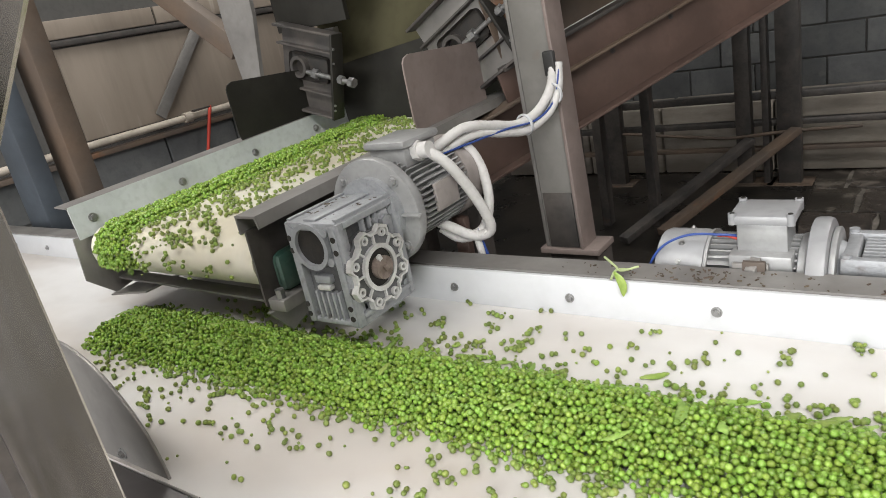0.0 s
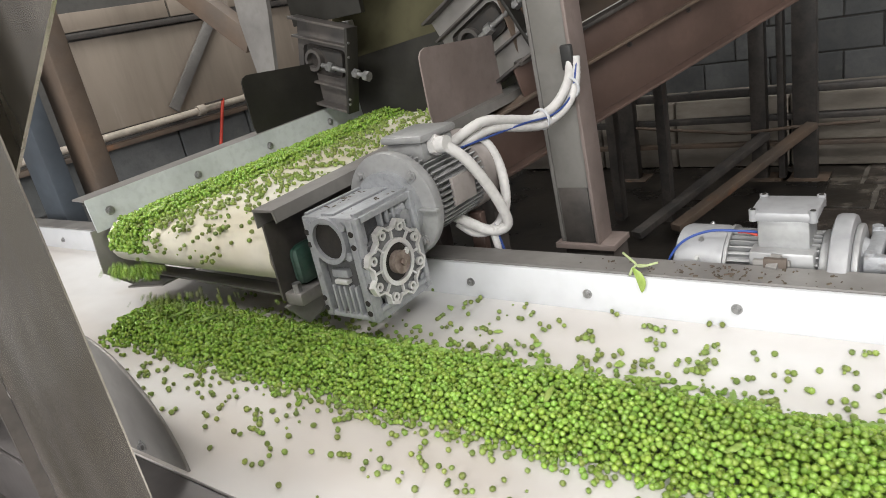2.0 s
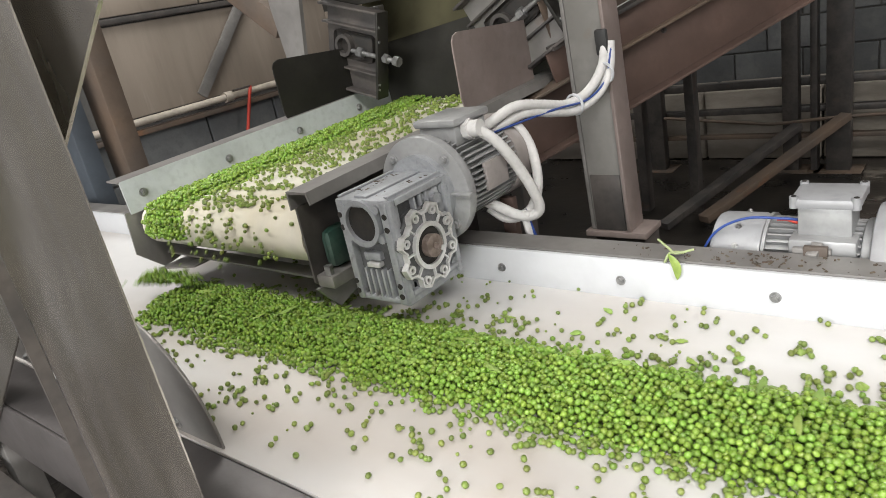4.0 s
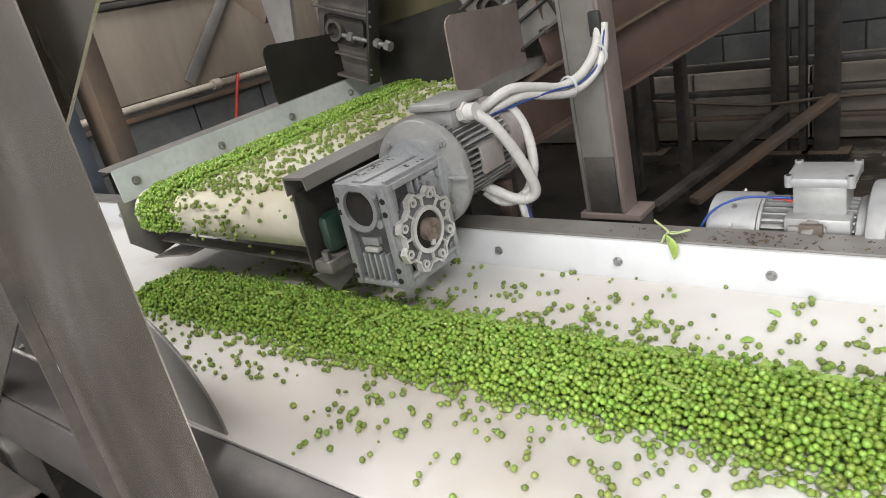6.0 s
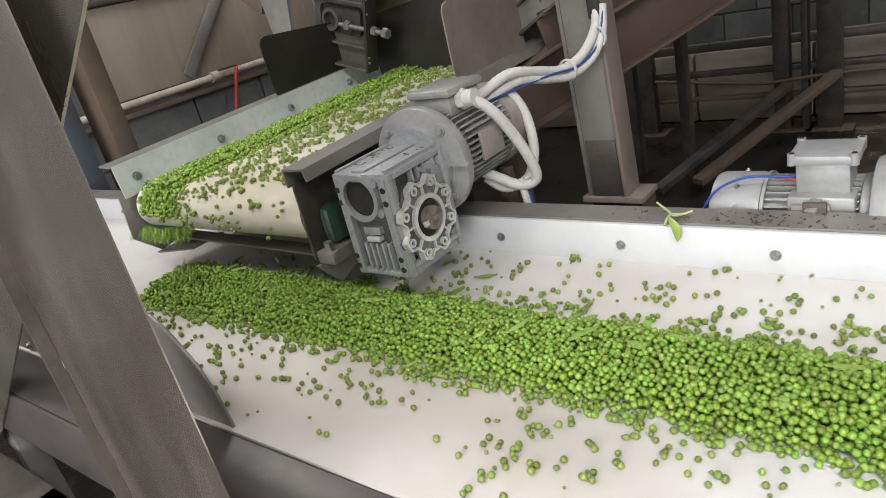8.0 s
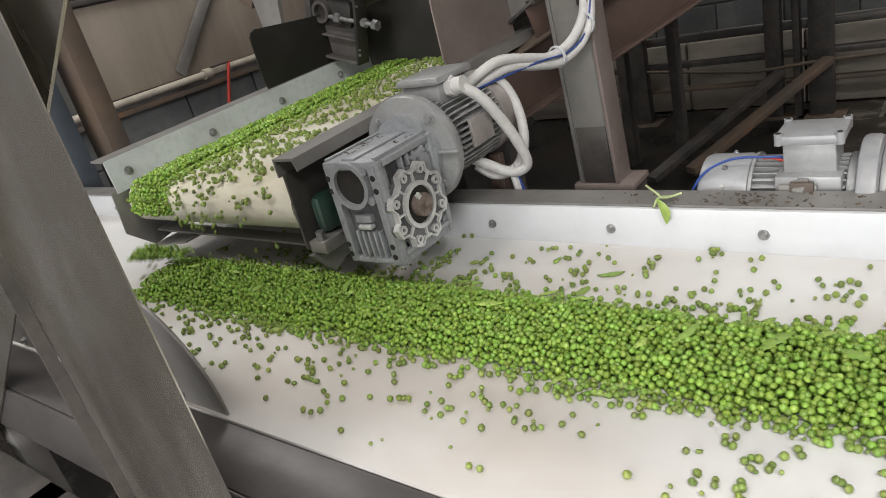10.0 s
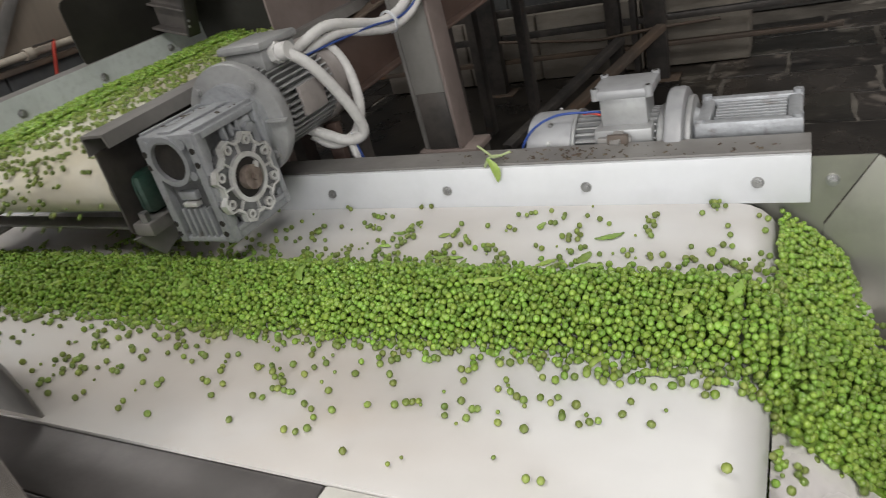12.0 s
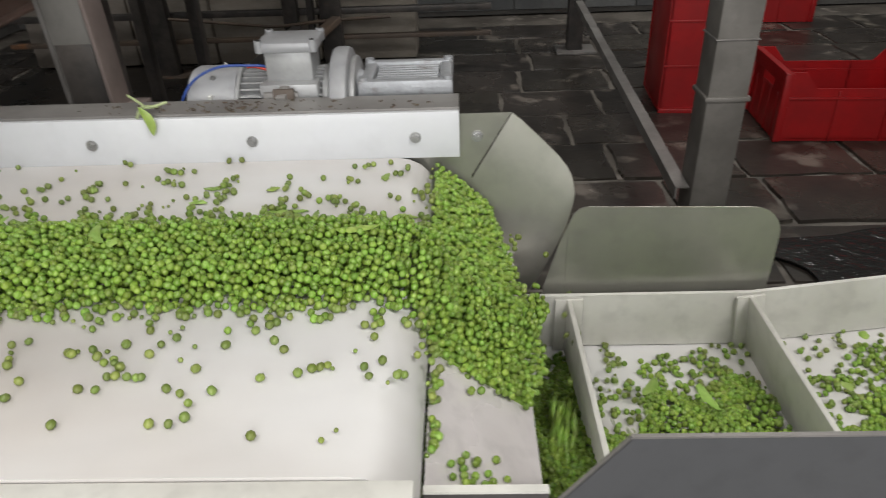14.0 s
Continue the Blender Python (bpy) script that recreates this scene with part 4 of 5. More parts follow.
# pillow block and bracket under the roller end
brg = part("bearing", box(-0.772, -0.748, 0.312, 0.362, 0.086, 0.148, 0.014), M_TEAL, up, "green pillow block bearing")
part("bearing_base", box(-0.774, -0.738, 0.292, 0.345, 0.066, 0.086, 0.004), M_STEEL, brg)
part("bearing_nut", rod((-0.75, 0.300, 0.086), (-0.75, 0.300, 0.100), 0.007, 6), M_BOLT, brg)
part("bracket", plate([(-0.774, 0.285, 0.066), (-0.774, 0.40, 0.066), (-0.774, 0.40, 0.05), (-0.774, 0.318, 0.024)], (1, 0, 0), 0.008), M_GREYP, up, smooth=False)

RISE = 0.028                     # the upper belt climbs away from its end roller


def rise(y):
    return RISE * max(0.0, y - YU)


for ob in up.children_recursive:
    for v in ob.data.vertices:
        if v.co.z > 0:
            v.co.z += rise(v.co.y)

# worm gearbox with its motor
GX0, GX1, GY0, GY1, GZ0, GZ1 = -0.703, -0.608, 0.302, 0.422, 0.052, 0.202
gx, gy = (GX0 + GX1) / 2, (GY0 + GY1) / 2
gear = thing("worm_gearbox", (gx, gy, GZ0), "silver-grey cast worm gearbox with toothed output flange", "gearbox")
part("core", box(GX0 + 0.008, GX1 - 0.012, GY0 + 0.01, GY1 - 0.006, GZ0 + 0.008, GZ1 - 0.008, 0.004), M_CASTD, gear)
# corner columns and rims of the front face
for x in (GX0, GX1 - 0.016):
    part("corner_column", box(x + 0.0015, x + 0.0145, GY0 - 0.0015, GY0 + 0.022, GZ0 + 0.002, GZ1 - 0.003, 0.003), M_CAST, gear)
    part("corner_column", box(x + 0.0015, x + 0.0145, GY1 - 0.02, GY1 - 0.0015, GZ0 + 0.002, GZ1 - 0.003, 0.003), M_CAST, gear)
part("top_plate", box(GX0, GX1, GY0, GY1, GZ1 - 0.012, GZ1, 0.003), M_CAST, gear)
part("bottom_rail", box(GX1 - 0.016, GX1 + 0.001, GY0 + 0.002, GY1 - 0.001, GZ0 - 0.001, GZ0 + 0.012, 0.003), M_CAST, gear)
part("bottom_rail", box(GX0 + 0.003, GX1 - 0.003, GY0 + 0.001, GY0 + 0.012, GZ0 + 0.001, GZ0 + 0.010, 0.003), M_CAST, gear)
wz = 0.169
part("bore_rim", ring_bm((gx - 0.004, GY0 - 0.004, wz), (0, 1, 0), 0.0265, 0.033, 0.016, 36), M_CAST, gear)
part("bore", rod((gx - 0.004, GY0 + 0.002, wz), (gx - 0.004, GY0 + 0.012, wz), 0.0268, 32), M_BORE, gear, "black disc for the shade of the open bore")
for a in (35, 145, 215, 325):
    part("bolt_boss", rod((gx - 0.004 + 0.037 * math.cos(radians(a)), GY0 - 0.002, wz + 0.036 * math.sin(radians(a))), (gx - 0.004 + 0.037 * math.cos(radians(a)), GY0 + 0.014, wz + 0.036 * math.sin(radians(a))), 0.0065, 12), M_CAST, gear)
for x in (GX0 + 0.006, GX1 - 0.007):
    for z in (GZ1 - 0.022, GZ1 - 0.04, GZ0 + 0.03, GZ0 + 0.015):
        part("slot", rod((x, GY0 - 0.0022, z), (x, GY0 + 0.004, z), 0.0042, 10), M_BORE, gear)
for k in range(5):
    x = GX0 + 0.026 + k * 0.0105
    part("rib", box(x - 0.002, x + 0.002, GY0 + 0.001, GY0 + 0.014, GZ0 + 0.008, GZ0 + 0.050, 0.001), M_CAST, gear)
part("lug", box(gx - 0.018, gx + 0.012, GY0 + 0.002, GY0 + 0.012, GZ0 + 0.062, GZ0 + 0.074, 0.002), M_CAST, gear)
part("lug", box(gx - 0.014, gx + 0.010, GY0 - 0.001, GY0 + 0.010, GZ0 + 0.053, GZ0 + 0.060, 0.002), M_MACH, gear)
# output side
sy, sz = 0.355, 0.121
for y0_, y1_, z0_, z1_ in ((GY0 + 0.001, GY0 + 0.010, GZ0 + 0.003, GZ1 - 0.002), (GY1 - 0.010, GY1 - 0.001, GZ0 + 0.003, GZ1 - 0.002), (GY0 + 0.0105, GY1 - 0.0105, GZ1 - 0.011, GZ1 - 0.0025), (GY0 + 0.0105, GY1 - 0.0105, GZ0 + 0.012, GZ0 + 0.019)):
    part("side_rim", box(GX1 - 0.004, GX1 + 0.005, y0_, y1_, z0_, z1_, 0.0015), M_CAST, gear)
for k in range(4):
    y = GY0 + 0.052 + 0.013 * k
    part("side_rib", box(GX1 - 0.008, GX1 + 0.001, y - 0.002, y + 0.002, GZ1 - 0.042, GZ1 - 0.012, 0.0008), M_CAST, gear)
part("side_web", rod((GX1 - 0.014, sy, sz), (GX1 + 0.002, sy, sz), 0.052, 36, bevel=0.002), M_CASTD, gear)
outline = []
for k in range(96):
    a = math.tau * k / 96
    rr = 0.0535 + 0.0045 * max(-1.0, min(1.0, 2.2 * math.cos(8 * (a - math.pi / 8))))
    outline.append((rr * math.cos(a), rr * math.sin(a)))
fl = bmesh.new()
loops = []
for x_, f in ((GX1, 1.0), (GX1 + 0.007, 1.0), (GX1 + 0.008, 0.985)):
    loops.append([fl.verts.new((x_, sy + f * p, sz + f * q)) for p, q in outline])
for x_ in (GX1 + 0.008, GX1):
    loops.append([fl.verts.new((x_, sy + 0.026 * math.cos(math.tau * k / 96), sz + 0.026 * math.sin(math.tau * k / 96))) for k in range(96)])
for la, lb in zip(loops, loops[1:] + loops[:1]):
    for k in range(96):
        fl.faces.new((la[k], la[(k + 1) % 96], lb[(k + 1) % 96], lb[k]))
bmesh.ops.recalc_face_normals(fl, faces=fl.faces)
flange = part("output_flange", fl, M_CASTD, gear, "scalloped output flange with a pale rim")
rim = bmesh.new()
loops = [[rim.verts.new((x_, sy + f * p, sz + f * q)) for p, q in outline] for x_, f in ((GX1 + 0.004, 1.005), (GX1 + 0.0125, 0.995), (GX1 + 0.0125, 0.925), (GX1 + 0.004, 0.915))]
for la, lb in zip(loops, loops[1:] + loops[:1]):
    for k in range(96):
        rim.faces.new((la[k], la[(k + 1) % 96], lb[(k + 1) % 96], lb[k]))
bmesh.ops.recalc_face_normals(rim, faces=rim.faces)
part("scalloped_rim", rim, M_MACH, flange, "bright scalloped rim")
for k in range(8):
    a = math.tau * (k + 0.5) / 8
    part("bolt_boss", ring_bm((GX1 + 0.006, sy + 0.0475 * math.cos(a), sz + 0.0475 * math.sin(a)), (1, 0, 0), 0.003, 0.0062, 0.0065, 16), M_MACH, flange)
    a = math.tau * k / 8
    part("spoke", box(GX1 + 0.006, GX1 + 0.0118, -0.0012, 0.0012, 0.032, 0.0455, 0, None, Matrix.Translation((0, sy, sz)) @ Matrix.Rotation(a, 4, "X")), M_MACH, flange)
for k in range(8):
    a = math.tau * (k + 0.5) / 8
    part("bolt_hole", rod((GX1 + 0.006, sy + 0.0475 * math.cos(a), sz + 0.0475 * math.sin(a)), (GX1 + 0.009, sy + 0.0475 * math.cos(a), sz + 0.0475 * math.sin(a)), 0.0034, 10), M_BORE, flange)
part("seal_rim", ring_bm((GX1 + 0.004, sy, sz), (1, 0, 0), 0.0262, 0.0325, 0.0095, 40), M_MACH, gear)
part("seal", rod((GX1 - 0.002, sy, sz), (GX1 + 0.009, sy, sz), 0.0262, 36), M_BORE, gear, "black oil seal")
part("oil_plug", rod((GX1 - 0.006, GY1 - 0.03, GZ1 - 0.028), (GX1 + 0.006, GY1 - 0.03, GZ1 - 0.028), 0.008, 6), M_CAST, gear)
part("side_boss", rod((GX1 - 0.012, GY1 - 0.045, GZ1 - 0.024), (GX1 - 0.004, GY1 - 0.02, GZ1 - 0.018), 0.009, 12), M_CAST, gear)
for y, z in ((GY0 + 0.012, GZ1 - 0.05), (GY1 - 0.012, GZ0 + 0.02), (GY0 + 0.01, GZ0 + 0.03), (GY1 - 0.01, GZ1 - 0.02)):
    part("bolt_boss", rod((GX1 - 0.01, y, z), (GX1 + 0.001, y, z), 0.007, 12), M_CAST, gear)
grime = bmesh.new()
gr = random.Random(12)
for k in range(46):
    x, y, d = gr.uniform(GX0 + 0.01, GX1 - 0.008), gr.uniform(GY0 + 0.012, GY1 - 0.008), gr.uniform(0.0006, 0.0026)
    box(-d * gr.uniform(0.6, 2.2), d * gr.uniform(0.6, 2.2), -d * 0.6, d * 0.6, -0.0002, d * 0.35, 0, grime, pose(x, y, GZ1, 0, 0, gr.uniform(0, 180)))
part("grime", grime, M_CRUMB, gear, "dry brown dirt on the gearbox top", smooth=False)
for x, w in ((GX0 + 0.004, 0.003), (GX1 - 0.004, 0.003), (GX0 + 0.045, 0.012)):
    part("top_rib", box(x - w, x + w, GY0 + 0.006, GY1 - 0.004, GZ1 - 0.001, GZ1 + 0.003, 0.001), M_CAST, gear)
SHAFT = solo("output_shaft", rod((-0.008, 0, 0), (0.0, 0, 0), 0.016, 28, bm=rod((-0.076, 0, 0), (-0.006, 0, 0), 0.0155, 24)), M_SHAFT, "rusty keyed end of the drive shaft", "shaft")
bmk = box(0.0, 0.004, -0.004, 0.004, -0.004, 0.004, 0.001)
part("centre_mark", bmk, M_SHAFT, SHAFT)
bmk = box(-0.004, 0.001, -0.0035, 0.0035, 0.013, 0.021, 0.001)
part("key", bmk, M_MACH, SHAFT)

mcx, mcz = gx, wz
mt = thing("belt_motor", (mcx, 0.54, 0.1), "grey finned electric motor with flange and conduits", "motor")
part("flange", rod((mcx, GY1 + 0.008, mcz), (mcx, GY1 + 0.026, mcz), 0.081, 56, bevel=0.003), M_MOTOR, mt, "round grey flange")
part("flange_neck", rod((mcx, GY1 - 0.004, mcz), (mcx, GY1 + 0.008, mcz), 0.056, 40), M_CAST, mt)
for a in (45, 135, 225, 315, 0, 180):
    p = Vector((mcx + 0.068 * math.cos(radians(a)), GY1 + 0.008, mcz + 0.068 * math.sin(radians(a))))
    if a % 90:
        bolt(mt, p, (0, -1, 0), 0.006, 0.005, M_MOTOR)
    else:
        part("web", box(p.x - 0.02, p.x + 0.02, p.y - 0.008, p.y, p.z - 0.002, p.z + 0.002, 0.001), M_MOTOR, mt)
part("flange_cone", rod((mcx, GY1 + 0.026, mcz), (mcx, GY1 + 0.052, mcz), 0.072, 40, 0.058), M_MOTOR, mt)
part("body", rod((mcx, GY1 + 0.05, mcz), (mcx, GY1 + 0.165, mcz), 0.052, 40), M_MOTOR, mt)
motor_fins(mt, (mcx, GY1 + 0.108, mcz), (0, 1, 0), 0.051, 0.064, 0.112, 44, M_MOTOR)
part("label_plate", box(mcx + 0.060, mcx + 0.066, GY1 + 0.075, GY1 + 0.13, mcz - 0.02, mcz + 0.022, 0.001), M_COVER, mt, "dull reddish plate")
part("fan_cover", rod((mcx, GY1 + 0.165, mcz), (mcx, GY1 + 0.216, mcz), 0.066, 44, bevel=0.008), M_COVER, mt, "smooth brown-grey fan cowl")
tb = part("terminal_box", box(mcx - 0.034, mcx + 0.034, GY1 + 0.060, GY1 + 0.138, mcz + 0.050, mcz + 0.080, 0.004), M_MOTOR, mt)
part("lid", box(mcx - 0.040, mcx + 0.040, GY1 + 0.054, GY1 + 0.144, mcz + 0.080, mcz + 0.092, 0.005), M_MOTOR, tb, "box lid with rounded edge")
gl = part("gland", rod((mcx + 0.034, GY1 + 0.085, mcz + 0.070), (mcx + 0.062, GY1 + 0.085, mcz + 0.072), 0.0125, 14), M_CABLE, mt, "white conduit gland")
part("gland_nut", rod((mcx + 0.036, GY1 + 0.085, mcz + 0.070), (mcx + 0.046, GY1 + 0.085, mcz + 0.071), 0.0155, 6), M_CABLE, gl)
g0 = Vector((mcx + 0.052, GY1 + 0.086, mcz + 0.072))
part("conduit", hose([g0, (-0.582, 0.527, 0.212), (-0.569, 0.552, 0.165), (-0.561, 0.572, 0.117), (-0.563, 0.580, 0.090), (-0.578, 0.575, 0.081), (-0.596, 0.566, 0.085), (-0.614, 0.556, 0.098), (-0.64, 0.545, 0.115)], 0.0084, 12, 14, ribs=0.03), M_CABLE, mt, "white corrugated conduit")
part("conduit", hose([(-0.63, 0.610, 0.222), (-0.606, 0.620, 0.212), (-0.588, 0.622, 0.175), (-0.577, 0.610, 0.128), (-0.580, 0.592, 0.093), (-0.596, 0.578, 0.079), (-0.618, 0.565, 0.08), (-0.64, 0.555, 0.10)], 0.0080, 12, 12, ribs=0.03), M_CABLE, mt, "white corrugated conduit")
part("conduit", hose([(-0.625, 0.555, 0.228), (-0.60, 0.61, 0.246), (-0.585, 0.67, 0.234), (-0.575, 0.73, 0.220), (-0.562, 0.785, 0.230), (-0.553, 0.825, 0.262), (-0.551, 0.84, 0.30)], 0.0082, 12, 12, ribs=0.03), M_CABLE, mt, "white corrugated conduit")
part("conduit", hose([(-0.63, 0.56, 0.216), (-0.597, 0.63, 0.230), (-0.580, 0.69, 0.216), (-0.567, 0.745, 0.206), (-0.552, 0.80, 0.220), (-0.542, 0.83, 0.255), (-0.541, 0.842, 0.30)], 0.0072, 12, 12, ribs=0.03), M_CABLE, mt, "white corrugated conduit")
part("wire", hose([(-0.625, 0.555, 0.216), (-0.60, 0.61, 0.220), (-0.573, 0.69, 0.222), (-0.558, 0.765, 0.218), (-0.545, 0.815, 0.240), (-0.538, 0.835, 0.29)], 0.0018, 8, 10), M_CBLUE, mt, "thin blue wire")
part("wire", hose([(-0.59, 0.575, 0.09), (-0.582, 0.572, 0.05), (-0.575, 0.57, 0.0), (-0.56, 0.57, -0.05)], 0.006, 8, 10), M_CABLE, mt)
part("wire", hose([(-0.588, 0.578, 0.09), (-0.574, 0.578, 0.04), (-0.555, 0.575, 0.0), (-0.545, 0.575, -0.05)], 0.003, 8, 10), M_CBLUE, mt)
for p in ((-0.574, 0.75, 0.214), (-0.549, 0.822, 0.25)):
    part("cable_tie", ring_bm(p, (0.3, 1, 0.1), 0.016, 0.019, 0.004, 16), M_SKIRT, mt)
part("strut", box(-0.64, -0.615, 0.585, 0.60, FLOOR, 0.105, 0.002), M_OXIDE, mt, "reddish steel strut")

# pillar, its beam and foot
pil = thing("steel_pillar", (-0.58, 0.9, FLOOR), "grey and primer-red steel channel pillar", "pillar")
part("web", box(-0.626, -0.5595, 0.848, 0.856, -0.052, 1.9, 0.002), M_WEB, pil, "grey painted web")
part("flange", box(-0.559, -0.5515, 0.842, 0.902, -0.052, 1.9, 0.002), M_PINK, pil, "primer-red flange with chipped paint")
part("flange", box(-0.6345, -0.6265, 0.848, 0.902, -0.052, 1.9, 0.002), M_GREYP, pil)
part("patch", box(-0.622, -0.562, 0.845, 0.848, -0.05, 0.060, 0.001), M_DARK, pil, "darker lower sleeve")
part("foot_plate", box(-0.645, -0.522, 0.84, 0.915, -0.064, -0.052, 0.002), M_PINK, pil)
part("stub", box(-0.63, -0.53, 0.85, 0.92, FLOOR, -0.066, 0.003), M_DARK, pil)
part("clamp", box(-0.568, -0.546, 0.830, 0.8415, 0.278, 0.322, 0.004), M_RUBBER, pil, "black cable clamp")
for ob in pil.children:
    # the pillar leans a little
    for v in ob.data.vertices:
        v.co.x += (0.40 - v.co.z) * 0.028
bmm = thing("inclined_beam", (-0.3, 1.6, FLOOR), "dark red-brown inclined steel channel beam", "beam")
BEAM_DIR = Vector((0.248, 0.40, 0.121))


def along(s, dz, near=0.0):
    """A point s along the beam from its foot, dz above its lower edge and so far towards the belts."""
    return Vector((-0.756, 0.90, 0.079 + dz)) + BEAM_DIR * s + Vector((0.85, -0.527, 0)) * near


part("web", bar(along(-0.15, 0.062), along(3.6, 0.062), 0.006, 0.116, (0, 0, 1)), M_OXIDE, bmm)
part("flange", bar(along(-0.15, 0.124, 0.012), along(3.6, 0.124, 0.012), 0.05, 0.006, (0, 0, 1)), M_TAN, bmm)
part("flange", bar(along(-0.15, 0.0, 0.010), along(3.6, 0.0, 0.010), 0.045, 0.006, (0, 0, 1)), M_OXIDE, bmm)
part("upper_web", bar(along(0.1, 0.160, 0.020), along(3.6, 0.160, 0.020), 0.006, 0.064, (0, 0, 1)), M_OXIDE, bmm, "second channel above")
part("upper_rim", bar(along(0.1, 0.197, 0.028), along(3.6, 0.197, 0.028), 0.03, 0.008, (0, 0, 1)), M_DARK, bmm)
part("upper_sheet", bar(along(0.1, 0.27, 0.010), along(3.6, 0.27, 0.010), 0.004, 0.13, (0, 0, 1)), M_TAN, bmm)
for k in range(9):
    bolt(bmm, along(0.7 + 0.34 * k, 0.105, 0.004), (0.85, -0.527, 0), 0.004, 0.004, M_DARK)
part("hanger", box(0.09, 0.13, 2.28, 2.32, 0.60, 2.9, 0.003), M_DARK, bmm)
part("leg", box(-0.80, -0.77, 0.85, 0.89, FLOOR, 0.075, 0.003), M_DARK, bmm)

# third conveyor feeding from above: side guards, bearing brackets, belt
fd = thing("feed_conveyor", (-1.0, 1.1, 0.06), "dark feed conveyor end with take-up brackets and side guards", "conveyor")


def guard(x, side, mat, y0, y1):
    pts = [(y0 + 0.012, 0.212)] + [(y0, 0.25), (y0, 0.335)] + [(y0 + 0.02 - 0.02 * math.cos(radians(a)), 0.342 + 0.02 * math.sin(radians(a))) for a in (20, 50, 90)] + [(y1, 0.35), (y1 + 0.01, 0.205)]
    return plate([(x, y, z) for y, z in pts], (side, 0, 0), 0.003)


part("side_guard", guard(-1.268, -1, M_DARK, 0.700, 0.93), M_BLACKP, fd, "dark plate with a rounded corner", smooth=False)
part("side_guard", guard(-0.762, 1, M_DARK, 0.690, 0.93), M_PINK, fd, "pinkish grey plate with a rounded corner", smooth=False)


def takeup(m, face):
    """A take-up bracket: back plate with a slot, rims, bearing ring, screw with nuts."""

    def put(bm, mat, nm, par, label=""):
        bmesh.ops.transform(bm, matrix=m, verts=bm.verts)
        return part(nm, bm, mat, par, label)

    br = put(box(-0.004, 0.004, -0.11, 0.07, -0.10, 0.09, 0.002), face, "bracket_plate", fd)
    put(box(-0.004, 0.030, -0.115, 0.075, 0.088, 0.094, 0.001), M_DARK, "rim", br)
    put(box(-0.004, 0.030, -0.115, 0.075, -0.104, -0.098, 0.001), M_DARK, "rim", br)
    put(box(-0.004, 0.034, 0.070, 0.077, -0.104, 0.094, 0.001), M_BLACKP, "rim", br)
    put(box(-0.004, 0.020, -0.115, 0.072, 0.045, 0.050, 0.001), M_DARK, "rib", br)
    put(box(-0.004, 0.020, -0.115, 0.072, -0.055, -0.050, 0.001), M_DARK, "rib", br)
    put(box(0.0035, 0.008, -0.08, 0.045, -0.03, 0.034, 0.012), M_BORE, "slot", br, "black block for the shade of the slot")
    put(ring_bm((0.006, -0.045, 0.0), (1, 0, 0), 0.018, 0.026, 0.016, 28), M_DARK, "bearing_ring", br)
    put(rod((0.016, -0.02, -0.008), (0.016, 0.125, -0.008), 0.0055, 14), M_BOLT, "screw", br, "bright zinc screw")
    put(rod((0.016, 0.082, -0.008), (0.016, 0.094, -0.008), 0.011, 6), M_BOLT, "nut", br)
    put(rod((0.016, 0.113, -0.008), (0.016, 0.127, -0.008), 0.012, 6), M_BOLT, "nut", br)
    put(rod((0.016, 0.0, -0.008), (0.016, 0.016, -0.008), 0.012, 6), M_BOLT, "nut", br)
    for z2 in (-0.08, -0.068, 0.062, 0.03):
        put(rod((0.03, 0.0775, z2), (0.03, 0.080, z2), 0.003, 8), M_BOLT, "rivet", br)


takeup(Matrix.Translation((-1.21, 0.93, 0.345)) @ pose(0, 0, 0, 0, 16, 0) @ pose(0, 0, 0, 0, 0, -90), M_DARK)
takeup(Matrix.Translation((-0.775, 0.95, 0.365)) @ pose(0, 0, 0, 0, -28, 0) @ pose(0, 0, 0, 0, 0, -90), M_GREYP)
part("belt", plate([(-1.34, 1.05, 0.328), (-0.66, 1.05, 0.405), (-0.66, 1.37, 1.25), (-1.34, 1.37, 1.173)], (0, 0.9, -0.3), 0.012), M_CREAM, fd, "cream belt from below, shade put into its colour", smooth=False)
# Black sheet in place of the shadow below the feed belt.
part("belly_pan", plate([(-1.27, 1.035, 0.175), (-0.70, 1.035, 0.175), (-0.70, 1.035, 0.40), (-1.27, 1.035, 0.335)], (0, 1, 0), 0.004), M_BLACKP, fd, smooth=False)
part("side_channel", plate([(-1.525, 0.962, 0.26), (-1.478, 0.962, 0.26), (-1.425, 0.962, 0.50), (-1.40, 0.962, 0.95), (-1.53, 0.962, 0.95), (-1.548, 0.962, 0.48)], (0, 1, 0), 0.012), M_GREYP, fd, "grey upright strap")
part("side_channel", box(-1.33, -1.10, 0.945, 0.96, 0.44, 0.95, 0.002), M_BLACKP, fd, "dark side plate")
part("side_channel", bar((-0.80, 0.975, 0.38), (-0.2, 0.975, 0.70), 0.02, 0.14), M_GREYP, fd)
part("leg", box(-1.32, -1.28, 0.96, 1.02, FLOOR, 0.60, 0.003), M_GREYP, fd)
part("leg", box(-0.72, -0.685, 1.05, 1.09, FLOOR, 0.60, 0.003), M_DARK, fd)
part("hanger", box(-1.30, -1.18, 0.98, 1.0, 0.40, 0.43, 0.002), M_GREYP, fd)
part("hanger", box(-0.75, -0.66, 1.03, 1.05, 0.42, 0.45, 0.002), M_DARK, fd)

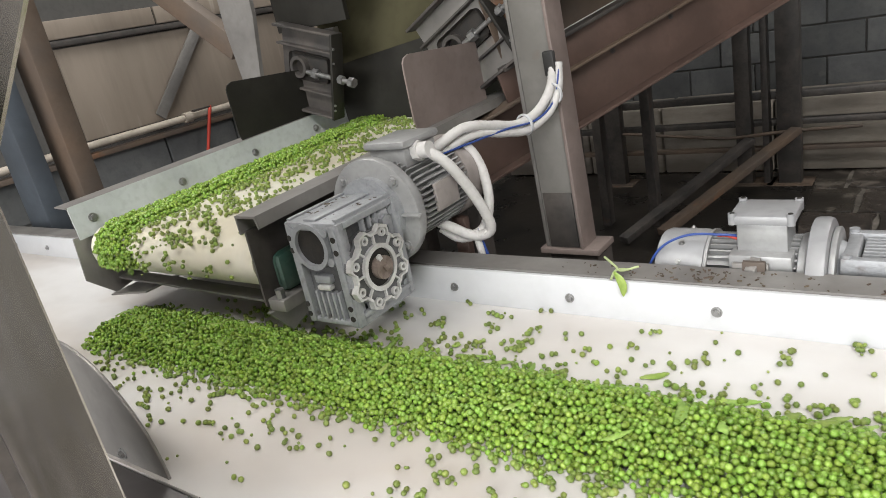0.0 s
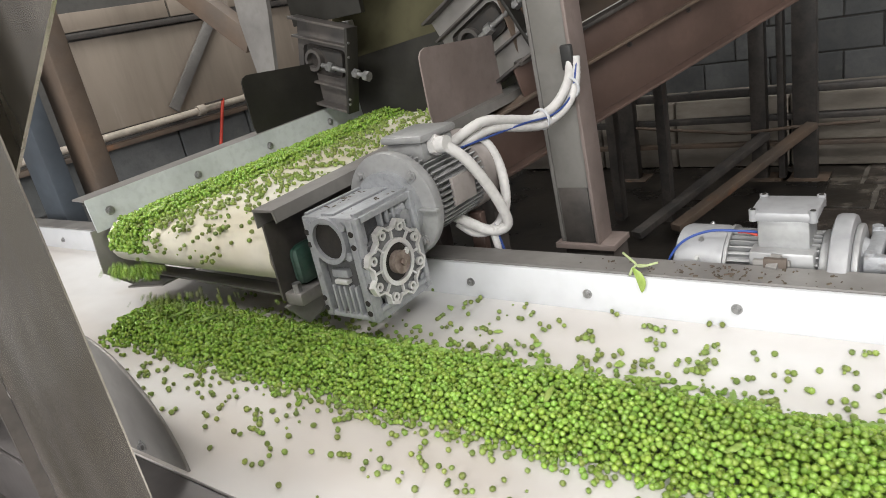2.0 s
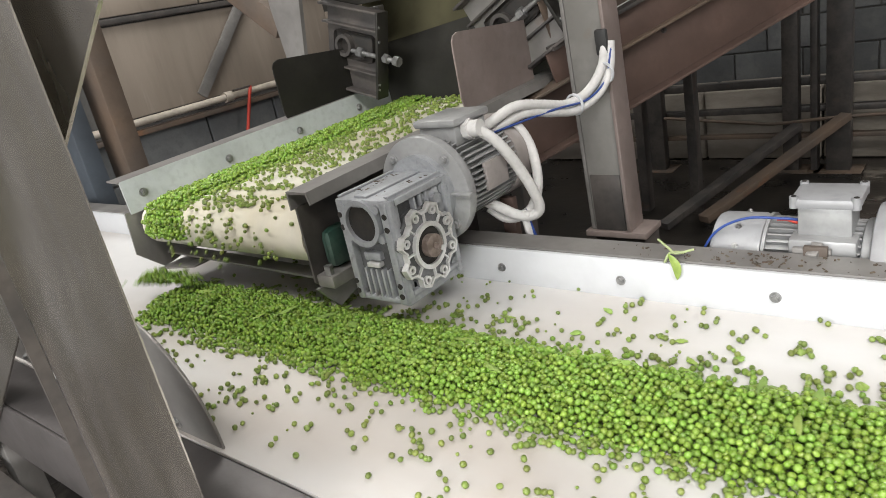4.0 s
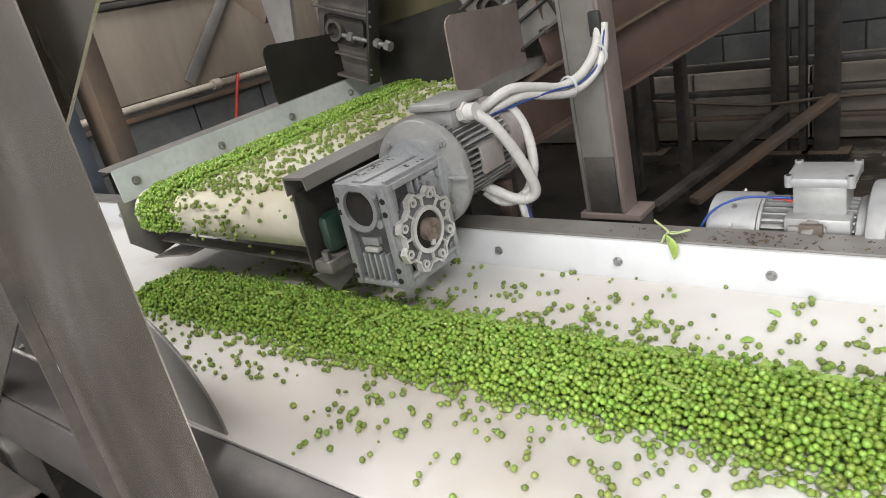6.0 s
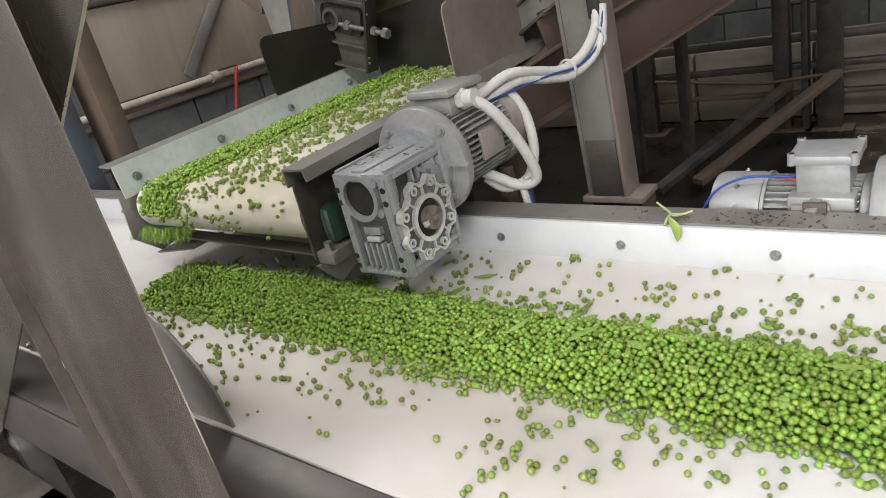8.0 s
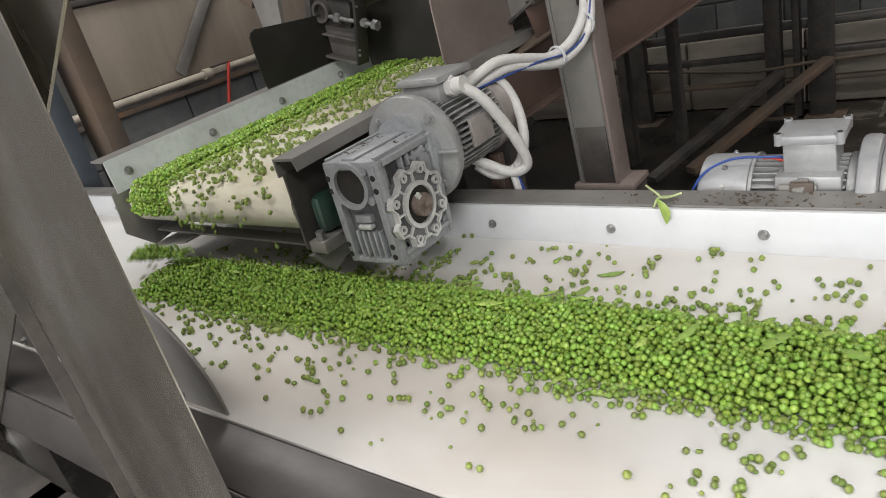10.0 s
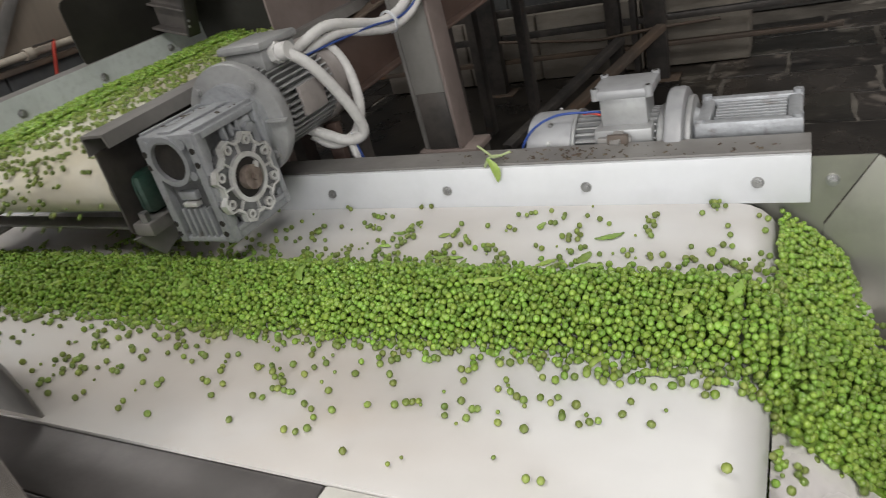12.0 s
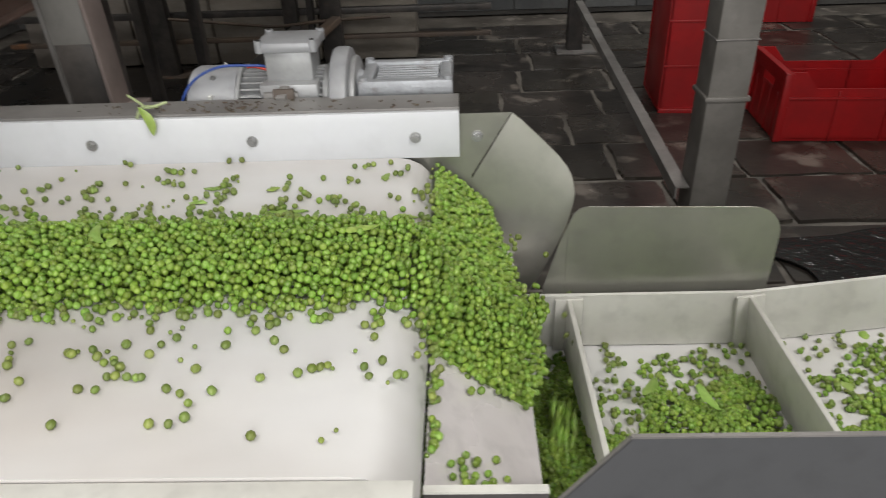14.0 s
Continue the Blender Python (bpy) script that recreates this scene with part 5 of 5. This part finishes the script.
# ---------------------------------------------------------------- peas
PEA_R = 0.0036
_b = bmesh.new()
bmesh.ops.create_cube(_b, size=1.0)
bmesh.ops.subdivide_edges(_b, edges=_b.edges[:], cuts=1, use_grid_fill=True)
_b.verts.ensure_lookup_table()
ICO_V = np.array([v.co.normalized()[:] for v in _b.verts])
ICO_F = np.array([[v.index for v in f.verts] for f in _b.faces])
_b.free()
rng = np.random.default_rng(5)


def pea_mesh(name, places, chips=0.0, mat=None):
    """Many peas in one mesh, each a slightly squashed, turned ball."""
    n = len(places)
    V, F = [], []
    for i, p in enumerate(places):
        q = np.linalg.qr(rng.normal(size=(3, 3)))[0]
        s = PEA_R * rng.uniform(0.86, 1.14) * (0.55 if rng.random() < chips else 1.0)
        v = (ICO_V * (s, s, s * rng.uniform(0.82, 1.0))) @ q.T
        V.append(v + np.array(p))
        F.append(ICO_F + i * len(ICO_V))
    V, F = np.concatenate(V), np.concatenate(F)
    me = bpy.data.meshes.new(name)
    me.from_pydata(V.tolist(), [], F.tolist())
    me.materials.append(mat or M_PEA)
    me.shade_smooth()
    return me


SL = 0.0222
HALF = 0.074


def bed_slice(k):
    """The peas of one length SL of the bed: a low heap across y, along x from 0 to SL, the upper layers only."""
    pts = []
    w0, w1 = HALF * rng.uniform(0.93, 1.05), HALF * rng.uniform(0.93, 1.05)
    top = 0.0225 * rng.uniform(0.93, 1.07)
    d, dz = SL / 3, 0.0058
    phase = rng.uniform(-0.5, 0.5)

    def height(y):
        return top * max(0.0, 1 - (abs(y) / (w1 if y > 0 else w0)) ** 2.6)

    for layer in range(5):
        for i in range(3):
            for j in range(-12, 13):
                y = (j + phase + 0.5 * ((i + layer) % 2)) * d * 0.92 + rng.normal(0, 0.0013)
                x = (i + 0.5 * (layer % 2)) * d + d / 2 + rng.normal(0, 0.0013)
                z = PEA_R * 0.95 + layer * dz + rng.normal(0, 0.0012)
                if layer * dz <= height(y) < layer * dz + 3.3 * dz and abs(y) < (w1 if y > 0 else w0):
                    pts.append(np.array((x, y, z)))
    for _ in range(rng.integers(4, 9)):
        s = rng.choice([-1, 1])
        pts.append(np.array((rng.uniform(0, SL), s * (HALF + abs(rng.normal(0, 0.012))), PEA_R)))
    return pea_mesh("bed_of_peas", pts)


BED = [bed_slice(k) for k in range(28)]


def scatter_slice(k):
    """Loose peas across the belt, along x from 0 to 0.036."""
    pts = []
    for _ in range(rng.integers(21, 31)):
        v = rng.uniform(-0.215, 0.215)
        if rng.random() > 0.42 + 0.58 * math.exp(-((v + 0.06) / 0.085) ** 2):
            continue
        c = np.array((rng.uniform(0, 0.036), v, PEA_R))
        for _ in range(rng.choice([1, 1, 1, 2, 3]) if v < 0.1 else 1):
            pts.append(c + np.array((rng.normal(0, 0.007), rng.normal(0, 0.007), 0)))
    if not pts:
        pts = [np.array((0.01, -0.12, PEA_R))]
    return pea_mesh("loose_peas", pts, 0.16, M_PEADULL)


LOOSE = [scatter_slice(k) for k in range(22)]


def thin_slice(k):
    """Thin clumps of peas on the far part of the belt, along x from 0 to 0.03."""
    pts = []
    for _ in range(rng.integers(8, 17)):
        v = -0.10 + 0.21 * rng.random() ** 1.8
        c = np.array((rng.uniform(0, 0.03), v, PEA_R))
        for _ in range(rng.choice([1, 1, 2, 4])):
            pts.append(c + np.array((rng.normal(0, 0.006), rng.normal(0, 0.006), 0)))
    return pea_mesh("loose_peas", pts, 0.25, M_PEADULL)


THIN = [thin_slice(k) for k in range(17)]
V1, V2 = 0.1035, 0.085           # belt speeds, metres a second
YC, XL = 0.268, -1.19            # middle of the bed and where peas land
YLIP = YU


def lerp_rows(t, keys):
    """Place and turn (x, y, z, ry, rz) at t from keyed rows, straight between them and going on at their ends."""
    i = 0
    while i < len(keys) - 2 and t > keys[i + 1][0]:
        i += 1
    a, b = keys[i], keys[i + 1]
    s = (t - a[0]) / (b[0] - a[0])
    return [p + (q - p) * s for p, q in zip(a[1:], b[1:])]


P2 = 0.2143                      # pitch of the cleats


def pocket_x(x, t):
    """The nearest x that keeps clear of the cleats at t."""
    u = (x - 0.163 + V2 * (14.0 - t)) % P2
    return x + min(max(u, 0.042), P2 - 0.042) - u


def pea_route(t_land, xu, y_mid, x_land, seed, loose=False, end=0.0):
    """The way of a slice: along the upper belt, over its end, along the lower belt, down the chute, off in a pocket."""
    r = random.Random(seed)
    t0 = t_land - 0.80
    sink = 0.0 if loose else 0.011
    z0 = ZU - sink
    keys = [(t0 - 40, xu, YLIP + 40 * V1, z0 + rise(YLIP + 40 * V1), 0, -90), (t0, xu, YLIP, z0, 0, -90)]
    for a in (30, 60, 88):
        # round the end roller
        keys.append((t0 + RU * radians(a) / V1, xu, YLIP - (RU - sink) * math.sin(radians(a)), ZU - RU + (RU - sink) * math.cos(radians(a)), a, -90))
    keys += [(t0 + 0.74, (xu + x_land) / 2, YLIP - RU - 0.016, 0.035, 25, -75)]
    keys += [(t_land, x_land, y_mid, 0.0, 0, 0)]
    xe = XH - RH
    th = t_land + (xe - x_land) / V1
    keys += [(t_land + 0.2, x_land + 0.2 * V1, y_mid, 0, 0, 0), (th - 0.2, xe - 0.2 * V1, y_mid, 0, 0, 0), (th, xe, y_mid, 0, 0, 0)]
    for a, dt in ((25, 0.2), (50, 0.4), (72, 0.56)):
        keys.append((th + dt, xe + RH * math.sin(radians(a)), y_mid, -RH + RH * math.cos(radians(a)), a, 0))
    jx, jy = r.uniform(-0.03, 0.06), r.uniform(-0.045, 0.07)
    keys += [(th + 0.68, 0.036, y_mid + 0.008, -0.062, 50, r.uniform(-8, 4)),
             (th + 0.95, 0.066, y_mid + 0.012 + jy * 0.3, -0.090, 26, r.uniform(-25, 0)),
             (th + 1.2, 0.104 + jx * 0.3, y_mid - 0.006 + jy * 0.6, -0.122, 30, r.uniform(-35, 5)),
             (th + 1.42, pocket_x(0.150 + jx, th + 1.42), y_mid - 0.06 + jy * 1.2, ZB + 0.002 + end, 0, r.uniform(-18, 18))]
    last = keys[-1]
    tk = last[0] + max(0.3, (KX - last[1]) / V2)
    keys += [(tk, last[1] + (tk - last[0]) * V2, last[2], last[3], 0, last[5]), (tk + 60, last[1] + (tk + 60 - last[0]) * V2, last[2], last[3] + 60 * V2 * CLIMB, 0, last[5])]
    return keys


def ride(ob, keys):
    """Keys a thing along a route from the clip's start to its end."""
    times = sorted({0.0, 14.0} | {round(k[0] * FPS) / FPS for k in keys if 0 < k[0] < 14} | {float(t) for t in range(2, 14, 2)})
    rows = []
    for t in times:
        x, y, z, ry, rz = lerp_rows(t, keys)
        rows.append((t, pose(x, y, z, 0, ry, rz)))
    walk(ob, rows)


BEDS, LOOSES = [], []
n0, n1 = -64, 100
for k in range(n0, n1):
    ob = tagged(new("pea_bed", BED[k % len(BED)]), "heap of fresh green shelled peas carried on the belt", "peas", "slices of the pea bed", "stuff")
    BEDS.append((ob, pea_route(k * SL / V1, -1.168 + 0.004 * math.sin(k), YC, XL, k, end=-0.034)))
for k in range(-40, 62):
    ob = tagged(new("loose_peas", LOOSE[k % len(LOOSE)]), "loose green peas lying scattered on the white belt", "peas", "loose peas", "stuff")
    LOOSES.append((ob, pea_route(k * 0.036 / V1, -0.985, 0.262, -1.10, k + 500, True)))

PODS = []
for k in range(-46, 74):
    ob = tagged(new("loose_peas", THIN[(k * 5) % len(THIN)]), "loose green peas lying scattered on the white belt", "peas", "loose peas", "stuff")
    LOOSES.append((ob, pea_route(k * 0.031 / V1, -0.985, 0.285, -1.0, k + 2500, True)))
for k in range(-20, 33):
    ob = tagged(new("loose_peas", THIN[k % len(THIN)]), "loose green peas lying scattered on the white belt", "peas", "loose peas", "stuff")
    LOOSES.append((ob, pea_route(k * 0.073 / V1, -0.925, 0.39, -0.95, k + 1500, True)))
POD_MESH = [mesh_of("pea_pod", pod_bm(random.choice([0.012, 0.015, 0.02, 0.026, 0.034, 0.042]), random.uniform(0.007, 0.015), random.uniform(-0.5, 0.6), random.uniform(0.0018, 0.004)), M_POD, True) for _ in range(18)]
for me in POD_MESH:
    for v in me.vertices:
        v.co += Vector((random.uniform(-0.0006, 0.0006), random.uniform(-0.0008, 0.0008), random.uniform(-0.0002, 0.0010)))
for k in range(230):
    me = POD_MESH[k % len(POD_MESH)]
    v = random.choice([random.gauss(0.062, 0.014), random.gauss(0.068, 0.012), random.gauss(0.02, 0.04), random.uniform(0.06, 0.2)])
    turn = random.uniform(0, 360)
    lift = 0.0225 * max(0.0, 1 - (abs(v) / HALF) ** 2.6)
    ob = tagged(new("pea_pod", me), "torn green pea pod lying among the peas", "pea pod", "pea pods")
    keys = pea_route((k - 118) * 0.178 + random.uniform(-0.2, 0.2), -1.16 + v * 0.5, YC + v, XL, k + 900, end=0.022 if k % 5 == 0 else -0.04)
    keys = [(a, b, c, d + lift, e, f + turn) for a, b, c, d, e, f in keys]
    PODS.append((ob, keys))

# heap resting at the discharge, against the guard
heap = []


def heap_top(x, y):
    """The heap's surface: the slide's height and a depth that grows towards the guard."""
    return -0.052 - (x - 0.0135) * 0.807 + 0.006 + 0.038 * max(0.0, (y - 0.17) / 0.325) ** 0.8


for i in range(34):
    for j in range(50):
        x, y = 0.014 + 0.0058 * 0.78 * i + rng.normal(0, 0.0013), 0.195 + (j + 0.5 * (i % 2)) * 0.0062 + rng.normal(0, 0.0013)
        edge = 0.122 - 0.045 * max(0, (y - 0.30) / 0.19) - 0.03 * max(0, (0.25 - y) / 0.08)
        if x < edge and y < 0.497:
            heap.append((x, y, heap_top(x, y) - rng.uniform(0.0, 0.006)))
solo_heap = tagged(new("pea_heap", pea_mesh("pea_heap", heap)), "heap of green peas sliding against the discharge guard", "peas", "", "stuff")
hb = bmesh.new()
plate([(x, y, heap_top(x, y) - 0.008) for x, y in ((0.0145, 0.20), (0.0145, 0.495), (0.07, 0.495), (0.10, 0.33), (0.10, 0.20))], (0, 0, -1), 0.006, bm=hb)
rest = [(x, y, -0.052 - (x - 0.0135) * 0.807 + 0.005) for x, y in ((rng.uniform(0.03, 0.10), 0.074 + abs(rng.normal(0, 0.014))) for _ in range(26))]
rest += [(0.0165 + abs(rng.normal(0, 0.003)), rng.uniform(0.075, 0.17), -0.050) for _ in range(16)]
tagged(new("stray_peas", pea_mesh("stray_peas", rest)), "few stray green peas left on the chute", "peas", "", "stuff")
part("heap_core", hb, M_PEA, solo_heap, smooth=False)


def pocket_pile(seed):
    """The peas of one pocket: a heap lying against the near wall, along x from 0 to P2 past its cleat."""
    r = np.random.default_rng(seed)
    pts, d = [], 0.0062
    a, b, c = r.uniform(0, 6.3, 3)
    for i in range(int((P2 - 0.018) / d)):
        for j in range(int((BY1 - BY0 - 0.03) / d)):
            x, y = 0.010 + (i + 0.5 * (j % 2)) * d, 0.012 + j * d
            reach = 0.205 + 0.075 * (x / P2) + 0.016 * math.sin(31 * x + a) + 0.011 * math.sin(67 * x + b)
            h = 0.066 * (1 - y / reach) + 0.004 * math.sin(40 * y + 55 * x + c)
            if h < 0.004:
                if y < reach + 0.05 and r.random() < 0.30 or r.random() < 0.05:
                    pts.append((x + r.normal(0, 0.002), y - (BY1 - BY0) / 2 + r.normal(0, 0.002), PEA_R))
                continue
            for _ in range(2 if h < 0.012 else 1):
                pts.append((x + r.normal(0, 0.0014), y - (BY1 - BY0) / 2 + r.normal(0, 0.0014), max(PEA_R, h - r.uniform(0, 0.005))))
    return pea_mesh("pocket_pile", pts)


PILE_MESH = [pocket_pile(k) for k in range(3)]
PILES = []
for k in range(-7, 4):
    ob = tagged(new("pocket_pile", PILE_MESH[k % 3]), "heap of green peas lying in a belt pocket", "peas", "pocket heaps", "stuff")
    PILES.append((ob, 0.163 + P2 * k - XT - V2 * 14.0))

CLEATS = []
for k in range(-6, 5):
    ob = CLEAT if k == -6 else copy_thing(CLEAT, Matrix.Identity(4))
    CLEATS.append((ob, 0.163 + P2 * k - XT - V2 * 14.0))


def cleat_pose(s):
    """The pose on the belt loop s metres past the tail roller's top."""
    yc = (BY0 + BY1) / 2
    if XT + s > KX:
        return pose(XT + s, yc, ZB + CLIMB * (XT + s - KX), 0, -math.degrees(math.atan(CLIMB)), 0)
    if s >= 0:
        return pose(XT + s, yc, ZB)
    if s > -math.pi * RB:
        a = s / RB
        return pose(XT + RB * math.sin(a), yc, ZB - RB + RB * math.cos(a), 0, math.degrees(a), 0)
    return pose(XT - (s + math.pi * RB), yc, ZB - 2 * RB, 0, -180, 0)


def motions():
    for ob, keys in BEDS + LOOSES + PODS:
        ride(ob, keys)
    for ob, s0 in CLEATS:
        walk(ob, [(t / 2, cleat_pose(s0 + V2 * t / 2)) for t in range(0, 29)])
    for ob, s0 in PILES:
        # a heap lies under the chute until its pocket takes it along
        walk(ob, [(t / 2, cleat_pose(max(0.0, s0 + V2 * t / 2))) for t in range(0, 29)])
    # the roller shaft turns with the upper belt
    w = V1 / RU
    walk(SHAFT, [(t / 2, Matrix.Translation((GX1 + 0.020, sy, sz)) @ Euler((math.radians(20) + w * t / 2, 0, 0)).to_matrix().to_4x4()) for t in range(0, 29)])

# ---------------------------------------------------------------- slabs and blocks
slab_rng = random.Random(3)


def slab_mesh(w, d, h, seed):
    """A stone slab with chipped, uneven edges, its top at z = 0."""
    r = random.Random(seed)
    rim = []
    for (ax, ay), (bx, by) in (((-1, -1), (1, -1)), ((1, -1), (1, 1)), ((1, 1), (-1, 1)), ((-1, 1), (-1, -1))):
        n = 5 if ay == by else 4
        for i in range(n):
            f = i / n
            rim.append(((ax + (bx - ax) * f) * w / 2 + r.gauss(0, 0.0045), (ay + (by - ay) * f) * d / 2 + r.gauss(0, 0.0045)))
    bm = bmesh.new()
    top = bm.faces.new([bm.verts.new((x * 0.985, y * 0.985, 0)) for x, y in rim])
    low_ring = [bm.verts.new((x, y, -h)) for x, y in rim]
    tv = list(top.verts)
    for i in range(len(rim)):
        k = (i + 1) % len(rim)
        bm.faces.new((tv[i], low_ring[i], low_ring[k], tv[k]))
    bmesh.ops.recalc_face_normals(bm, faces=bm.faces)
    return mesh_of("slab", bm, M_TILE)


WIDTHS = [0.34, 0.43, 0.52, 0.62]
SLABS = {w: [slab_mesh(w - 0.020, 0.300 + 0.004 * k, 0.011, k + int(w * 100)) for k in range(3)] for w in WIDTHS}
for j in range(18):
    x, y = -2.95 + slab_rng.uniform(0, 0.3), -1.20 + 0.325 * j
    while x < 4.4 and y < 4.3:
        w = slab_rng.choice(WIDTHS)
        ob = new("slab", SLABS[w][slab_rng.randrange(3)])
        ob.parent = FLOOR_OB
        ob.location = (x + w / 2, y + slab_rng.uniform(-0.004, 0.004), FLOOR + slab_rng.uniform(-0.008, 0.0))
        ob.rotation_euler = (slab_rng.uniform(-0.006, 0.006), slab_rng.uniform(-0.006, 0.006), slab_rng.choice([0, math.pi]) + slab_rng.uniform(-0.012, 0.012))
        x += w

rest_bm = bmesh.new()
for j in range(6):
    x = -2.95 + slab_rng.uniform(0, 0.3)
    while x < 4.4:
        w = slab_rng.choice(WIDTHS)
        y = -1.525 - 0.325 * j
        box(x + 0.007, x + w - 0.007, y - 0.155, y + 0.155, FLOOR - 0.0115, FLOOR - slab_rng.uniform(0.001, 0.007), 0, rest_bm)
        x += w
rest_slabs = new("slab_rows", mesh_of("slab_rows", rest_bm, M_TILE))
rest_slabs.parent = FLOOR_OB
tagged(rest_slabs, kind="stuff")


def block_mesh(seed):
    bm = box(-0.195, 0.195, -0.012, 0.012, -0.09, 0.09, 0.004)
    return mesh_of("block", bm, M_BLOCK)


BLOCKS = [block_mesh(k) for k in range(3)]
for j in range(4):
    for i in range(10):
        ob = new("block", BLOCKS[(i + j) % 3])
        ob.parent = WALL_LEFT
        ob.location = (-2.955 + slab_rng.uniform(-0.003, 0.003), 0.55 + 0.40 * i + (0.2 if j % 2 else 0), 0.02 - 0.19 * j)
        ob.rotation_euler = (0, 0, math.pi / 2)
for j in range(9):
    for i in range(13):
        ob = new("block", BLOCKS[(i + j) % 3])
        ob.parent = WALL_BACK
        ob.location = (-2.6 + 0.40 * i + (0.2 if j % 2 else 0), 4.447 + slab_rng.uniform(-0.003, 0.003), -0.58 + 0.19 * j)

motions()
